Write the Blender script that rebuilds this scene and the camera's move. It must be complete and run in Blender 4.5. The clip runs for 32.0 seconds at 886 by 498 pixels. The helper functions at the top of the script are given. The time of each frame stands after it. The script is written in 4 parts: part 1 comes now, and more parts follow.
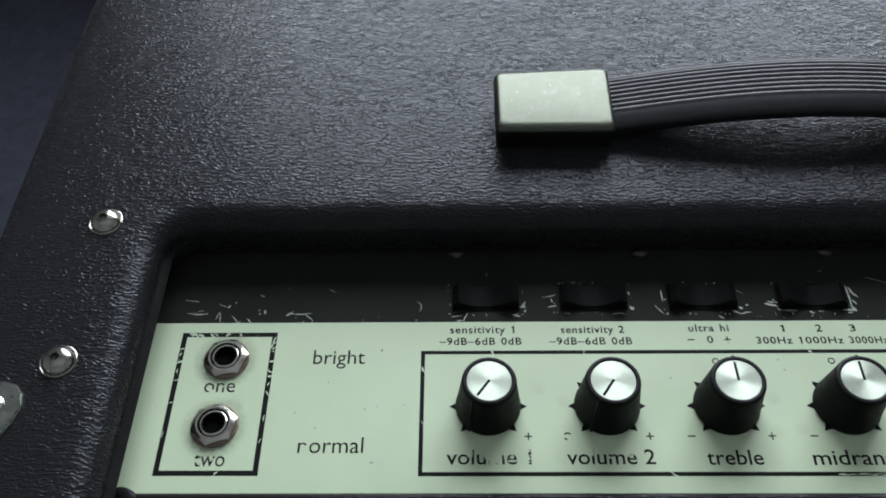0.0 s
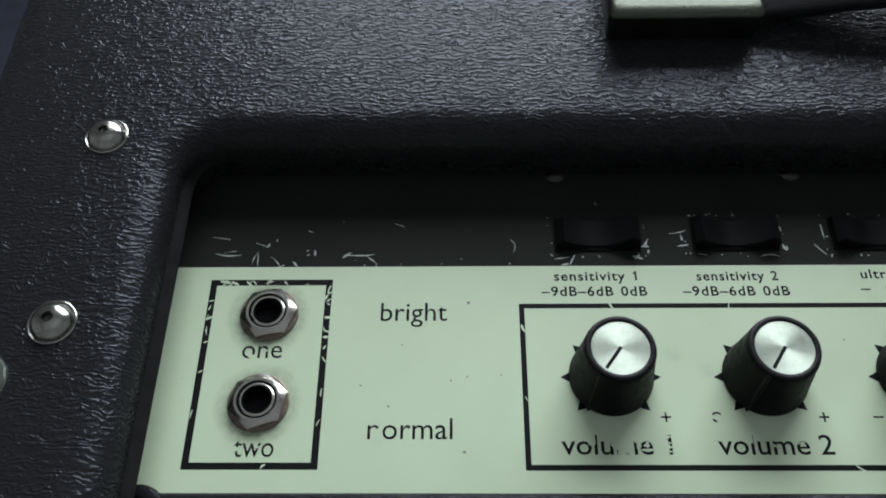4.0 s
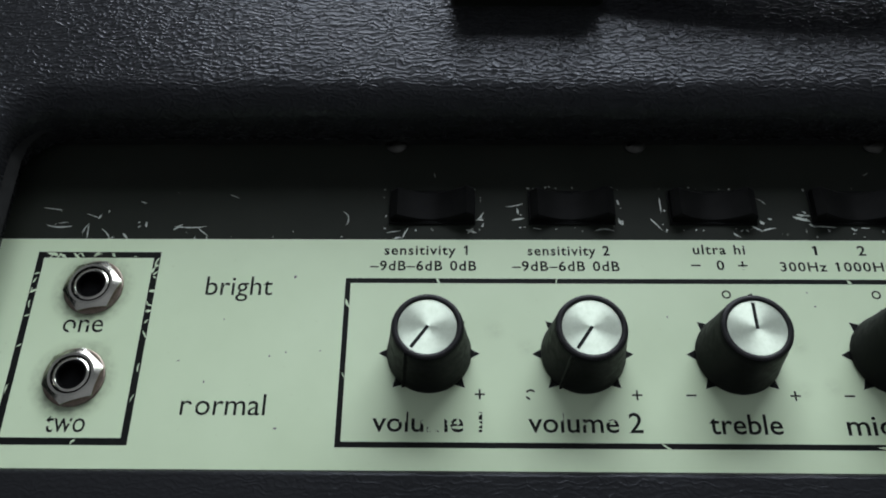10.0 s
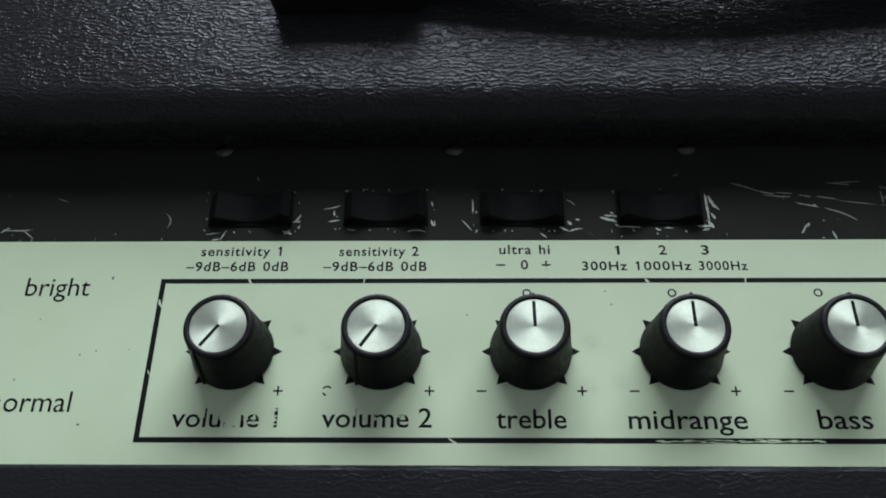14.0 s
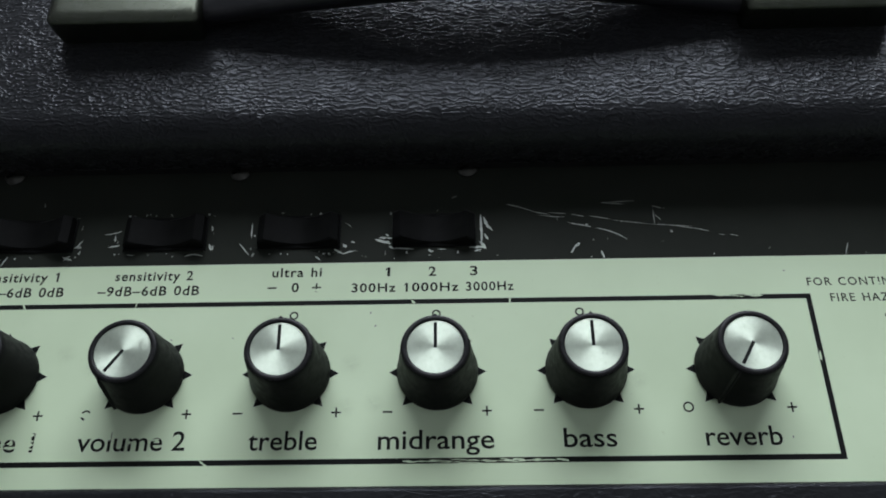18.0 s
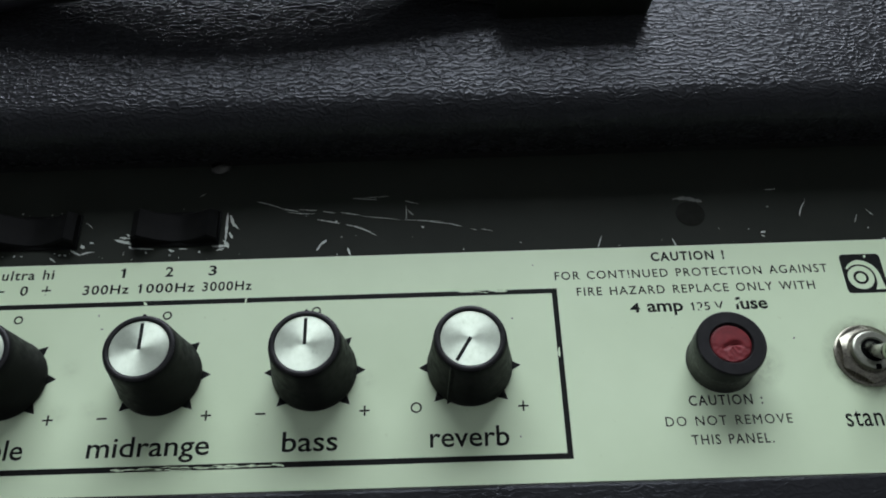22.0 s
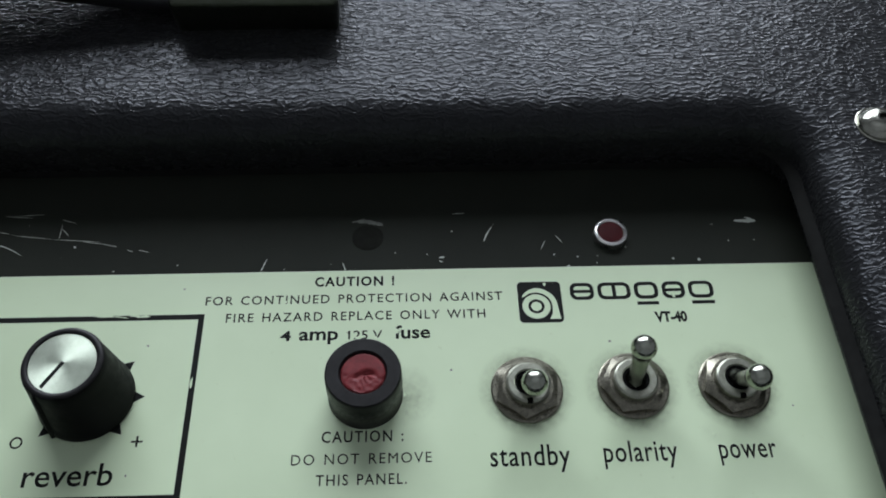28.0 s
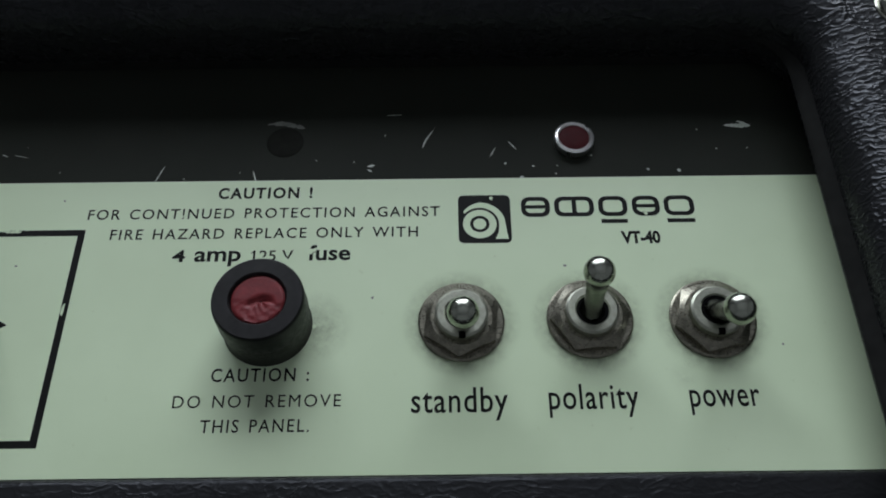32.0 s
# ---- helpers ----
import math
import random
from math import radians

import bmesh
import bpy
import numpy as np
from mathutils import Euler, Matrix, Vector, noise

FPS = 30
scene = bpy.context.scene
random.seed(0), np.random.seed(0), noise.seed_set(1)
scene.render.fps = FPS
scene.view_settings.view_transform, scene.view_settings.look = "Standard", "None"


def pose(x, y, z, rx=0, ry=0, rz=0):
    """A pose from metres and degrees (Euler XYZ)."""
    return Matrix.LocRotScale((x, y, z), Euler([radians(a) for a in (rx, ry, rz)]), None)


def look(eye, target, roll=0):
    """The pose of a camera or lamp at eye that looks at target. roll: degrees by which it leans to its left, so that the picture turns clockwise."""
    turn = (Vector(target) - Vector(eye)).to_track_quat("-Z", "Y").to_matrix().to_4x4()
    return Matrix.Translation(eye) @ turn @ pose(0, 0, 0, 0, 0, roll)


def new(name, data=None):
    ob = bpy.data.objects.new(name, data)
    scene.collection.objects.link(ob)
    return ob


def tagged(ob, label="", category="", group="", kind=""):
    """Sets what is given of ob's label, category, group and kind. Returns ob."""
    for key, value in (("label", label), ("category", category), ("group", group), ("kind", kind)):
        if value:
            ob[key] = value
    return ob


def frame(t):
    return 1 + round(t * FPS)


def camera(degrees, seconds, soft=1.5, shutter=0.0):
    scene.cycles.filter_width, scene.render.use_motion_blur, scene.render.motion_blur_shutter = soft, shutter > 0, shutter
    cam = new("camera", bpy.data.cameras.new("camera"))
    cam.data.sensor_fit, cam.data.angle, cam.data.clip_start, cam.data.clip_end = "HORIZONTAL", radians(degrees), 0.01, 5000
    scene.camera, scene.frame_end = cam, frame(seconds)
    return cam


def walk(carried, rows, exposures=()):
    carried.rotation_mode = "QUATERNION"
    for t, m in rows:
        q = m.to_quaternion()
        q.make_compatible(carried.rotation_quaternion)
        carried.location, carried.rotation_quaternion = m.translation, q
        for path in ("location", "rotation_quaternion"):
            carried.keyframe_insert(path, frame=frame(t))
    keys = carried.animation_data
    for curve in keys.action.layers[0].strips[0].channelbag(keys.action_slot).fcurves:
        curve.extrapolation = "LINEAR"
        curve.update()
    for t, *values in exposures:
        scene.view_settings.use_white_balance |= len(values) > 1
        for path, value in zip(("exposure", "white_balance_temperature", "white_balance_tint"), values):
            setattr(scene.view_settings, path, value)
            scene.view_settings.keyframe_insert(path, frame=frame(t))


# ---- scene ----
cam = camera(53.0, 32.0, soft=1.85)
PATH = [
    (0, 0.01500, -0.17255, 0.28341, 37.897, 1.185, 0.472),
    (0.5, 0.00939, -0.16533, 0.27067, 36.766, 1.224, 0.515),
    (1, 0.00426, -0.15840, 0.26010, 35.218, 1.359, 0.414),
    (1.5, -0.00072, -0.14913, 0.25534, 34.632, 1.408, 0.426),
    (2, -0.00662, -0.14359, 0.24676, 34.165, 1.126, 0.253),
    (2.5, -0.01095, -0.13873, 0.23833, 33.412, 1.004, 0.268),
    (3, -0.01534, -0.13140, 0.23402, 32.700, 1.036, 0.233),
    (3.5, -0.01732, -0.12635, 0.22989, 32.545, 1.136, 0.319),
    (5.5, -0.01420, -0.11858, 0.22176, 30.107, 0.867, 0.474),
    (6, -0.01274, -0.11778, 0.22213, 29.871, 0.665, 0.338),
    (6.5, -0.01017, -0.11740, 0.22242, 29.473, 0.797, 0.341),
    (7, -0.00636, -0.11732, 0.22372, 29.404, 0.778, 0.307),
    (7.5, -0.00158, -0.11777, 0.22457, 29.283, 0.678, 0.120),
    (8, 0.00581, -0.11610, 0.22394, 29.042, 0.879, 0.185),
    (8.5, 0.01184, -0.11406, 0.22423, 29.019, 0.927, 0.204),
    (9, 0.01755, -0.11258, 0.22540, 28.866, 0.807, 0.218),
    (9.5, 0.02431, -0.11345, 0.22569, 28.812, 0.734, 0.375),
    (10, 0.03166, -0.11377, 0.22738, 28.510, 0.772, 0.582),
    (10.5, 0.03714, -0.11485, 0.22926, 28.331, 0.622, 0.471),
    (11, 0.04504, -0.11646, 0.23078, 28.360, 0.858, 0.450),
    (11.5, 0.05315, -0.11555, 0.23181, 28.256, 0.916, 0.418),
    (12, 0.06308, -0.11489, 0.23442, 28.050, 0.988, 0.466),
    (12.5, 0.06951, -0.11497, 0.23355, 28.127, 1.147, 0.379),
    (13, 0.07538, -0.11510, 0.23425, 28.232, 1.125, 0.455),
    (13.5, 0.08242, -0.11635, 0.23353, 28.287, 1.208, 0.491),
    (15.5, 0.11269, -0.11612, 0.23599, 28.885, 1.312, 0.257),
    (16, 0.12397, -0.11646, 0.23508, 29.110, 1.394, 0.156),
    (16.5, 0.13188, -0.11581, 0.23391, 29.224, 1.366, 0.239),
    (17, 0.13935, -0.11600, 0.23441, 29.225, 1.204, -0.079),
    (17.5, 0.14697, -0.11562, 0.23598, 29.163, 1.341, -0.138),
    (18, 0.15744, -0.11534, 0.23713, 29.164, 1.565, -0.183),
    (18.5, 0.16721, -0.11620, 0.23759, 29.238, 1.701, -0.194),
    (19, 0.17559, -0.11585, 0.23709, 29.214, 1.540, -0.422),
    (19.5, 0.18414, -0.11930, 0.23540, 29.429, 1.614, -0.483),
    (20, 0.19198, -0.12076, 0.23291, 29.772, 1.511, -0.577),
    (20.5, 0.19909, -0.11898, 0.23070, 29.493, 1.324, -0.671),
    (21, 0.20952, -0.11844, 0.22807, 29.707, 1.364, -1.011),
    (21.5, 0.21836, -0.11744, 0.22588, 29.910, 1.232, -1.165),
    (22, 0.22797, -0.11662, 0.22379, 30.295, 1.029, -1.485),
    (22.5, 0.23896, -0.11654, 0.22218, 30.553, 0.962, -1.515),
    (23, 0.24807, -0.11661, 0.21963, 30.963, 0.929, -1.514),
    (23.5, 0.25478, -0.11785, 0.21820, 31.279, 0.556, -1.147),
    (24, 0.26172, -0.11823, 0.21898, 31.556, 0.220, -1.397),
    (24.5, 0.26956, -0.11956, 0.21972, 31.891, 0.275, -1.640),
    (25, 0.27816, -0.12117, 0.21886, 32.213, 0.293, -1.817),
    (25.5, 0.28749, -0.12349, 0.21690, 32.794, 0.318, -1.838),
    (26, 0.29510, -0.12383, 0.21495, 33.166, 0.221, -1.873),
    (26.5, 0.30101, -0.12308, 0.21306, 33.589, -0.063, -1.846),
    (28.5, 0.31770, -0.11541, 0.19769, 34.669, -1.141, -1.668),
    (29, 0.32332, -0.11265, 0.19550, 35.416, -1.115, -1.088),
    (29.5, 0.33233, -0.11538, 0.18854, 37.658, -0.396, -0.641),
    (30, 0.33668, -0.11116, 0.18422, 37.310, -0.245, -0.747),
    (30.5, 0.33733, -0.11166, 0.17712, 35.708, 0.409, -0.778),
    (31, 0.33520, -0.11000, 0.17397, 33.530, 0.306, -0.408),
    (31.5, 0.33475, -0.10541, 0.17123, 32.198, -0.069, -0.395),
    (32, 0.33683, -0.10433, 0.16492, 30.867, 0.178, -0.650),
]
walk(cam, [(t, pose(x, y, z, rx, ry, rz)) for t, x, y, z, rx, ry, rz in PATH], [(0.0, -0.12), (3.5, -0.19), (6.0, -0.27), (26.0, -0.28), (30.0, -0.26), (32.0, -0.72)])

MM = 0.001
TAU = 2 * math.pi

# ---- world and light ----
world = bpy.data.worlds.new("sky")
scene.world = world
world.use_nodes = True
wn = world.node_tree
sky = wn.nodes.new("ShaderNodeTexSky")
sky.sky_type = "NISHITA"
sky.sun_disc = False
sky.sun_elevation, sky.sun_rotation = radians(35), radians(140)
wn.links.new(sky.outputs[0], wn.nodes["Background"].inputs[0])
wn.nodes["Background"].inputs[1].default_value = 0.08

WIN_X0, WIN_X1, WIN_Z0, WIN_Z1, WALL_Y = -0.38, 0.90, 0.26, 1.18, 1.02
lamp = bpy.data.lights.new("window_daylight", "AREA")
lamp.shape, lamp.size, lamp.size_y = "RECTANGLE", WIN_X1 - WIN_X0 - 0.04, WIN_Z1 - WIN_Z0 - 0.04
lamp.energy, lamp.color = 34.5, (0.885, 0.945, 1.045)
lamp_ob = new("window_daylight", lamp)
lamp_ob.matrix_world = look(((WIN_X0 + WIN_X1) / 2, WALL_Y + 0.03, (WIN_Z0 + WIN_Z1) / 2), ((WIN_X0 + WIN_X1) / 2, 0, (WIN_Z0 + WIN_Z1) / 2))


# ---- materials ----
def base_mat(name, colour, rough=0.5, metal=0.0):
    m = bpy.data.materials.new(name)
    m.use_nodes = True
    b = m.node_tree.nodes["Principled BSDF"]
    b.inputs["Base Color"].default_value = (*colour, 1)
    b.inputs["Roughness"].default_value = rough
    b.inputs["Metallic"].default_value = metal
    return m, m.node_tree, b


def add(nt, kind, **vals):
    n = nt.nodes.new(kind)
    for k, v in vals.items():
        n.inputs[k].default_value = v
    return n


def ramp(nt, src, stops):
    r = nt.nodes.new("ShaderNodeValToRGB")
    e = r.color_ramp.elements
    while len(e) < len(stops):
        e.new(0.5)
    for el, (p, c) in zip(e, stops):
        el.position = p
        el.color = (*c, 1) if len(c) == 3 else c
    nt.links.new(src, r.inputs[0])
    return r.outputs[0]


def coords(nt):
    return nt.nodes.new("ShaderNodeTexCoord").outputs["Object"]


def noisy(nt, scale, detail=3.0, rough=0.55, vec=None):
    n = add(nt, "ShaderNodeTexNoise", Scale=scale, Detail=detail, Roughness=rough)
    nt.links.new(vec or coords(nt), n.inputs["Vector"])
    return n


def math_node(nt, op, a, b):
    n = nt.nodes.new("ShaderNodeMath")
    n.operation = op
    for i, v in enumerate((a, b)):
        if isinstance(v, (int, float)):
            n.inputs[i].default_value = v
        else:
            nt.links.new(v, n.inputs[i])
    return n.outputs[0]


def bump(nt, b, height, strength, dist):
    n = add(nt, "ShaderNodeBump", Strength=strength, Distance=dist)
    nt.links.new(height, n.inputs["Height"])
    nt.links.new(n.outputs[0], b.inputs["Normal"])


def worn(name, colour, rough, metal=0.0, scale=150.0, vary=0.25, grain=0.0):
    """A plain paint, plastic or metal with uneven tone, uneven gloss and fine relief."""
    m, nt, b = base_mat(name, colour, rough, metal)
    n = noisy(nt, scale, 5.0, 0.65)
    lo = tuple(c * (1 - vary) for c in colour)
    hi = tuple(min(1.0, c * (1 + vary * 0.6)) for c in colour)
    nt.links.new(ramp(nt, n.outputs[0], [(0.3, lo), (0.7, hi)]), b.inputs["Base Color"])
    n2 = noisy(nt, scale * 4, 4.0)
    nt.links.new(ramp(nt, n2.outputs[0], [(0.3, (rough * 0.75,) * 3), (0.7, (min(1, rough * 1.3),) * 3)]), b.inputs["Roughness"])
    if grain:
        bump(nt, b, noisy(nt, 2500.0, 3.0).outputs[0], 0.4, grain * MM)
    return m


def vinyl_material(name, relief, gloss):
    m, nt, b = base_mat(name, (0.0165, 0.0170, 0.0178), 0.25)
    b.inputs["Specular IOR Level"].default_value = gloss
    b.inputs["Specular Tint"].default_value = (0.92, 0.98, 1.06, 1)
    co = coords(nt)
    warp = noisy(nt, 240.0, 2.0, 0.5, co)
    mix = nt.nodes.new("ShaderNodeVectorMath")
    mix.operation = "MULTIPLY_ADD"
    nt.links.new(warp.outputs["Color"], mix.inputs[0])
    mix.inputs[1].default_value = (0.0024, 0.0024, 0.0024)
    nt.links.new(co, mix.inputs[2])

    def stretched(sx, sy):
        n = nt.nodes.new("ShaderNodeVectorMath")
        n.operation = "MULTIPLY"
        n.inputs[1].default_value = (sx, sy, 1.0)
        nt.links.new(mix.outputs[0], n.inputs[0])
        return n.outputs[0]

    # a branching net of thin raised ridges over low pebbles, drawn out across the cabinet
    def net(scale, sx, stops):
        v = add(nt, "ShaderNodeTexVoronoi", Scale=scale)
        v.feature = "DISTANCE_TO_EDGE"
        nt.links.new(stretched(sx, 1.0), v.inputs["Vector"])
        return ramp(nt, v.outputs["Distance"], [(p, (c, c, c)) for p, c in stops])

    def crests(scale, sx, sharp):
        n = add(nt, "ShaderNodeTexNoise", Scale=scale, Detail=1.0, Roughness=0.4)
        nt.links.new(stretched(sx, 1.0), n.inputs["Vector"])
        off = math_node(nt, "MULTIPLY", math_node(nt, "ABSOLUTE", math_node(nt, "SUBTRACT", n.outputs[0], 0.5), 0), 3.6)
        return math_node(nt, "POWER", math_node(nt, "MAXIMUM", math_node(nt, "SUBTRACT", 1.0, off), 0.0), sharp)

    # close wavy lines that fork and run together
    wave = add(nt, "ShaderNodeTexWave", Scale=190.0, Distortion=10.0, Detail=1.5)
    wave.bands_direction = "Y"
    wave.inputs["Detail Scale"].default_value = 1.5
    nt.links.new(stretched(0.66, 1.0), wave.inputs["Vector"])
    ridge = math_node(nt, "POWER", wave.outputs["Fac"], 1.4)
    small = crests(560.0, 0.72, 2.5)
    pebble = net(1300.0, 0.5, ((0.0, 1.0), (0.12, 0.55), (0.3, 0.0)))
    # long thin creases that cross the grain
    fold = math_node(nt, "MULTIPLY", net(210.0, 0.8, ((0.0, 1.0), (0.03, 0.6), (0.08, 0.0))), ramp(nt, noisy(nt, 75.0, 2.0, 0.5, co).outputs[0], [(0.48, (0.0,) * 3), (0.62, (1, 1, 1))]))
    patch = ramp(nt, noisy(nt, 110.0, 2.0, 0.5, co).outputs[0], [(0.38, (0.7,) * 3), (0.62, (1, 1, 1))])
    wrinkle = math_node(nt, "MULTIPLY", math_node(nt, "ADD", math_node(nt, "MULTIPLY", ridge, 0.5), math_node(nt, "ADD", math_node(nt, "MULTIPLY", small, 0.6), math_node(nt, "MULTIPLY", pebble, 0.1))), patch)
    fine = noisy(nt, 2100.0, 2.0, 0.6, co)
    soft = noisy(nt, 60.0, 3.0, 0.5, co)
    # cross creases where the covering is pulled over the side lips of the recess
    crease = add(nt, "ShaderNodeTexNoise", Scale=520.0, Detail=2.0, Roughness=0.5)
    crease.noise_type = "RIDGED_MULTIFRACTAL"
    nt.links.new(stretched(0.25, 1.0), crease.inputs["Vector"])
    sep = nt.nodes.new("ShaderNodeSeparateXYZ")
    nt.links.new(co, sep.inputs[0])
    off = math_node(nt, "ABSOLUTE", math_node(nt, "SUBTRACT", math_node(nt, "ABSOLUTE", math_node(nt, "SUBTRACT", sep.outputs[0], 0.1599), 0), 0.2720), 0)
    near = ramp(nt, math_node(nt, "MULTIPLY", off, 50.0), [(0.1, (1, 1, 1)), (0.6, (0, 0, 0))])
    h = math_node(nt, "ADD", math_node(nt, "MULTIPLY", wrinkle, 1.1), math_node(nt, "MULTIPLY", fine.outputs[0], 0.13))
    h = math_node(nt, "ADD", h, math_node(nt, "MULTIPLY", soft.outputs[0], 1.2))
    h = math_node(nt, "ADD", h, math_node(nt, "MULTIPLY", math_node(nt, "MULTIPLY", crease.outputs[0], near), 2.4))
    h = math_node(nt, "ADD", h, math_node(nt, "MULTIPLY", fold, 0.45))
    bump(nt, b, h, 1.0, relief * MM)
    # ridges set glossier and grooves more matt, to bring out bright ridge lines
    crest = math_node(nt, "ADD", math_node(nt, "MULTIPLY", wrinkle, 0.8), math_node(nt, "MULTIPLY", soft.outputs[0], 0.25))
    nt.links.new(ramp(nt, crest, [(0.1, (0.36,) * 3), (0.7, (0.2,) * 3)]), b.inputs["Roughness"])
    nt.links.new(ramp(nt, crest, [(0.1, (gloss * 0.65,) * 3), (0.8, (gloss * 1.6,) * 3)]), b.inputs["Specular IOR Level"])
    return m


def panel_green_material():
    m, nt, b = base_mat("pale_green_enamel", (0.60, 0.70, 0.56), 0.42)
    co = coords(nt)
    big = noisy(nt, 22.0, 4.0, 0.55, co)
    spots = noisy(nt, 420.0, 4.0, 0.7, co)
    tone = ramp(nt, big.outputs[0], [(0.3, (0.56, 0.68, 0.455)), (0.7, (0.625, 0.75, 0.515))])
    dirt = ramp(nt, spots.outputs[0], [(0.66, (1, 1, 1)), (0.80, (0.80, 0.78, 0.72))])
    mul = nt.nodes.new("ShaderNodeMixRGB")
    mul.blend_type = "MULTIPLY"
    mul.inputs[0].default_value = 1.0
    nt.links.new(tone, mul.inputs[1])
    nt.links.new(dirt, mul.inputs[2])
    nt.links.new(mul.outputs[0], b.inputs["Base Color"])
    bump(nt, b, noisy(nt, 900.0, 3.0, 0.5, co).outputs[0], 0.12, 0.05 * MM)
    return m


def spun_material():
    m, nt, b = base_mat("spun_aluminium", (0.70, 0.73, 0.69), 0.52, 1.0)
    b.inputs["Anisotropic"].default_value = 0.7
    b.inputs["Anisotropic Rotation"].default_value = 0.25
    t = nt.nodes.new("ShaderNodeTangent")
    t.direction_type, t.axis = "RADIAL", "Z"
    nt.links.new(t.outputs[0], b.inputs["Tangent"])
    # dull blotches and small pale pits in the polish
    info = nt.nodes.new("ShaderNodeObjectInfo")
    co = nt.nodes.new("ShaderNodeVectorMath")
    co.operation = "MULTIPLY_ADD"
    nt.links.new(info.outputs["Random"], co.inputs[0])
    co.inputs[1].default_value = (0.3, 0.2, 0.1)
    nt.links.new(coords(nt), co.inputs[2])
    n = noisy(nt, 330.0, 4.0, 0.7, co.outputs[0])
    nt.links.new(ramp(nt, n.outputs[0], [(0.38, (0.64, 0.71, 0.59)), (0.64, (0.58, 0.65, 0.53)), (0.76, (0.46, 0.52, 0.42))]), b.inputs["Base Color"])
    pits = noisy(nt, 900.0, 3.0, 0.6, co.outputs[0])
    nt.links.new(ramp(nt, pits.outputs[0], [(0.35, (0.42,) * 3), (0.7, (0.62,) * 3)]), b.inputs["Roughness"])
    return m


VINYL = vinyl_material("black_vinyl", 0.165, 0.155)
EDGE_VINYL = vinyl_material("black_vinyl_edging", 0.07, 0.07)
GREEN = panel_green_material()
SPUN = spun_material()
CHARCOAL, _nt, _b = base_mat("charcoal_enamel", (0.017, 0.020, 0.015), 0.6)
_nt.links.new(ramp(_nt, noisy(_nt, 40.0, 5.0, 0.6).outputs[0], [(0.3, (0.0160, 0.0185, 0.0140)), (0.7, (0.0205, 0.0230, 0.0178))]), _b.inputs["Base Color"])
_b.inputs["Specular IOR Level"].default_value = 0.08
INK = worn("black_print", (0.008, 0.009, 0.008), 0.55, 0.0, 300.0, 0.3)
INK.node_tree.nodes["Principled BSDF"].inputs["Specular IOR Level"].default_value = 0.1
BLACK = worn("black_plastic", (0.0085, 0.0085, 0.0088), 0.46, 0.0, 120.0, 0.35)
BLACK.node_tree.nodes["Principled BSDF"].inputs["Specular IOR Level"].default_value = 0.06
CAPBLACK = worn("greyed_black_plastic", (0.011, 0.011, 0.0112), 0.42, 0.0, 250.0, 0.5)
CAPBLACK.node_tree.nodes["Principled BSDF"].inputs["Specular IOR Level"].default_value = 0.2
SWITCH = worn("black_switch_plastic", (0.0072, 0.0074, 0.0070), 0.42, 0.0, 250.0, 0.3)
SWITCH.node_tree.nodes["Principled BSDF"].inputs["Specular IOR Level"].default_value = 0.04
RUBBER = worn("black_handle_plastic", (0.014, 0.014, 0.016), 0.38, 0.0, 250.0, 0.3, 0.02)
BARE = worn("scraped_metal", (0.44, 0.48, 0.42), 0.5, 0.3, 500.0, 0.25)
NICKEL = worn("nickel_plate", (0.63, 0.62, 0.54), 0.22, 1.0, 900.0, 0.08)
AGED = worn("aged_nickel", (0.33, 0.34, 0.28), 0.36, 1.0, 900.0, 0.2)
RUSTY = worn("browned_steel", (0.27, 0.22, 0.18), 0.42, 1.0, 600.0, 0.4)
DULL = worn("tarnished_nickel", (0.25, 0.24, 0.19), 0.3, 1.0, 700.0, 0.35)
CAPMET = worn("brushed_nickel", (0.096, 0.106, 0.076), 0.33, 1.0, 500.0, 0.10)
_nt = CAPMET.node_tree
_b = _nt.nodes["Principled BSDF"]
_scuff = ramp(_nt, noisy(_nt, 210.0, 6.0, 0.75).outputs[0], [(0.45, (0.094, 0.102, 0.078)), (0.60, (0.104, 0.112, 0.090)), (0.72, (0.145, 0.155, 0.135))])
_nt.links.new(_scuff, _b.inputs["Base Color"])
GUARD = worn("plated_steel", (0.36, 0.39, 0.34), 0.33, 1.0, 120.0, 0.08)
BAT = worn("satin_chrome", (0.36, 0.38, 0.32), 0.22, 1.0, 900.0, 0.12)
RED = worn("red_plastic", (0.165, 0.020, 0.023), 0.5, 0.0, 500.0, 0.35, 0.06)
RED.node_tree.nodes["Principled BSDF"].inputs["Specular IOR Level"].default_value = 0.25
JEWEL = worn("dark_red_lens", (0.062, 0.010, 0.012), 0.6, 0.0, 300.0, 0.2)
JEWEL.node_tree.nodes["Principled BSDF"].inputs["Specular IOR Level"].default_value = 0.12
POLISHED = worn("bright_chrome", (0.88, 0.88, 0.86), 0.30, 1.0, 120.0, 0.05)
SKIRT = worn("scuffed_black_plastic", (0.019, 0.020, 0.016), 0.5, 0.0, 260.0, 0.6)
PLUG = worn("dull_plug_paint", (0.0095, 0.0105, 0.0075), 0.6, 0.0, 400.0, 0.4)
PLUG.node_tree.nodes["Principled BSDF"].inputs["Specular IOR Level"].default_value = 0.06
FAINT = worn("worn_rim_highlight", (0.13, 0.14, 0.12), 0.6, 0.0, 500.0, 0.4)
# steel with shade put into its colour, for panel screws and bolt recesses
SHADED_STEEL = worn("shade_darkened_steel", (0.062, 0.062, 0.055), 0.4, 1.0, 350.0, 0.4)
BOLT = worn("bolt_nickel", (0.36, 0.365, 0.315), 0.19, 1.0, 900.0, 0.15)
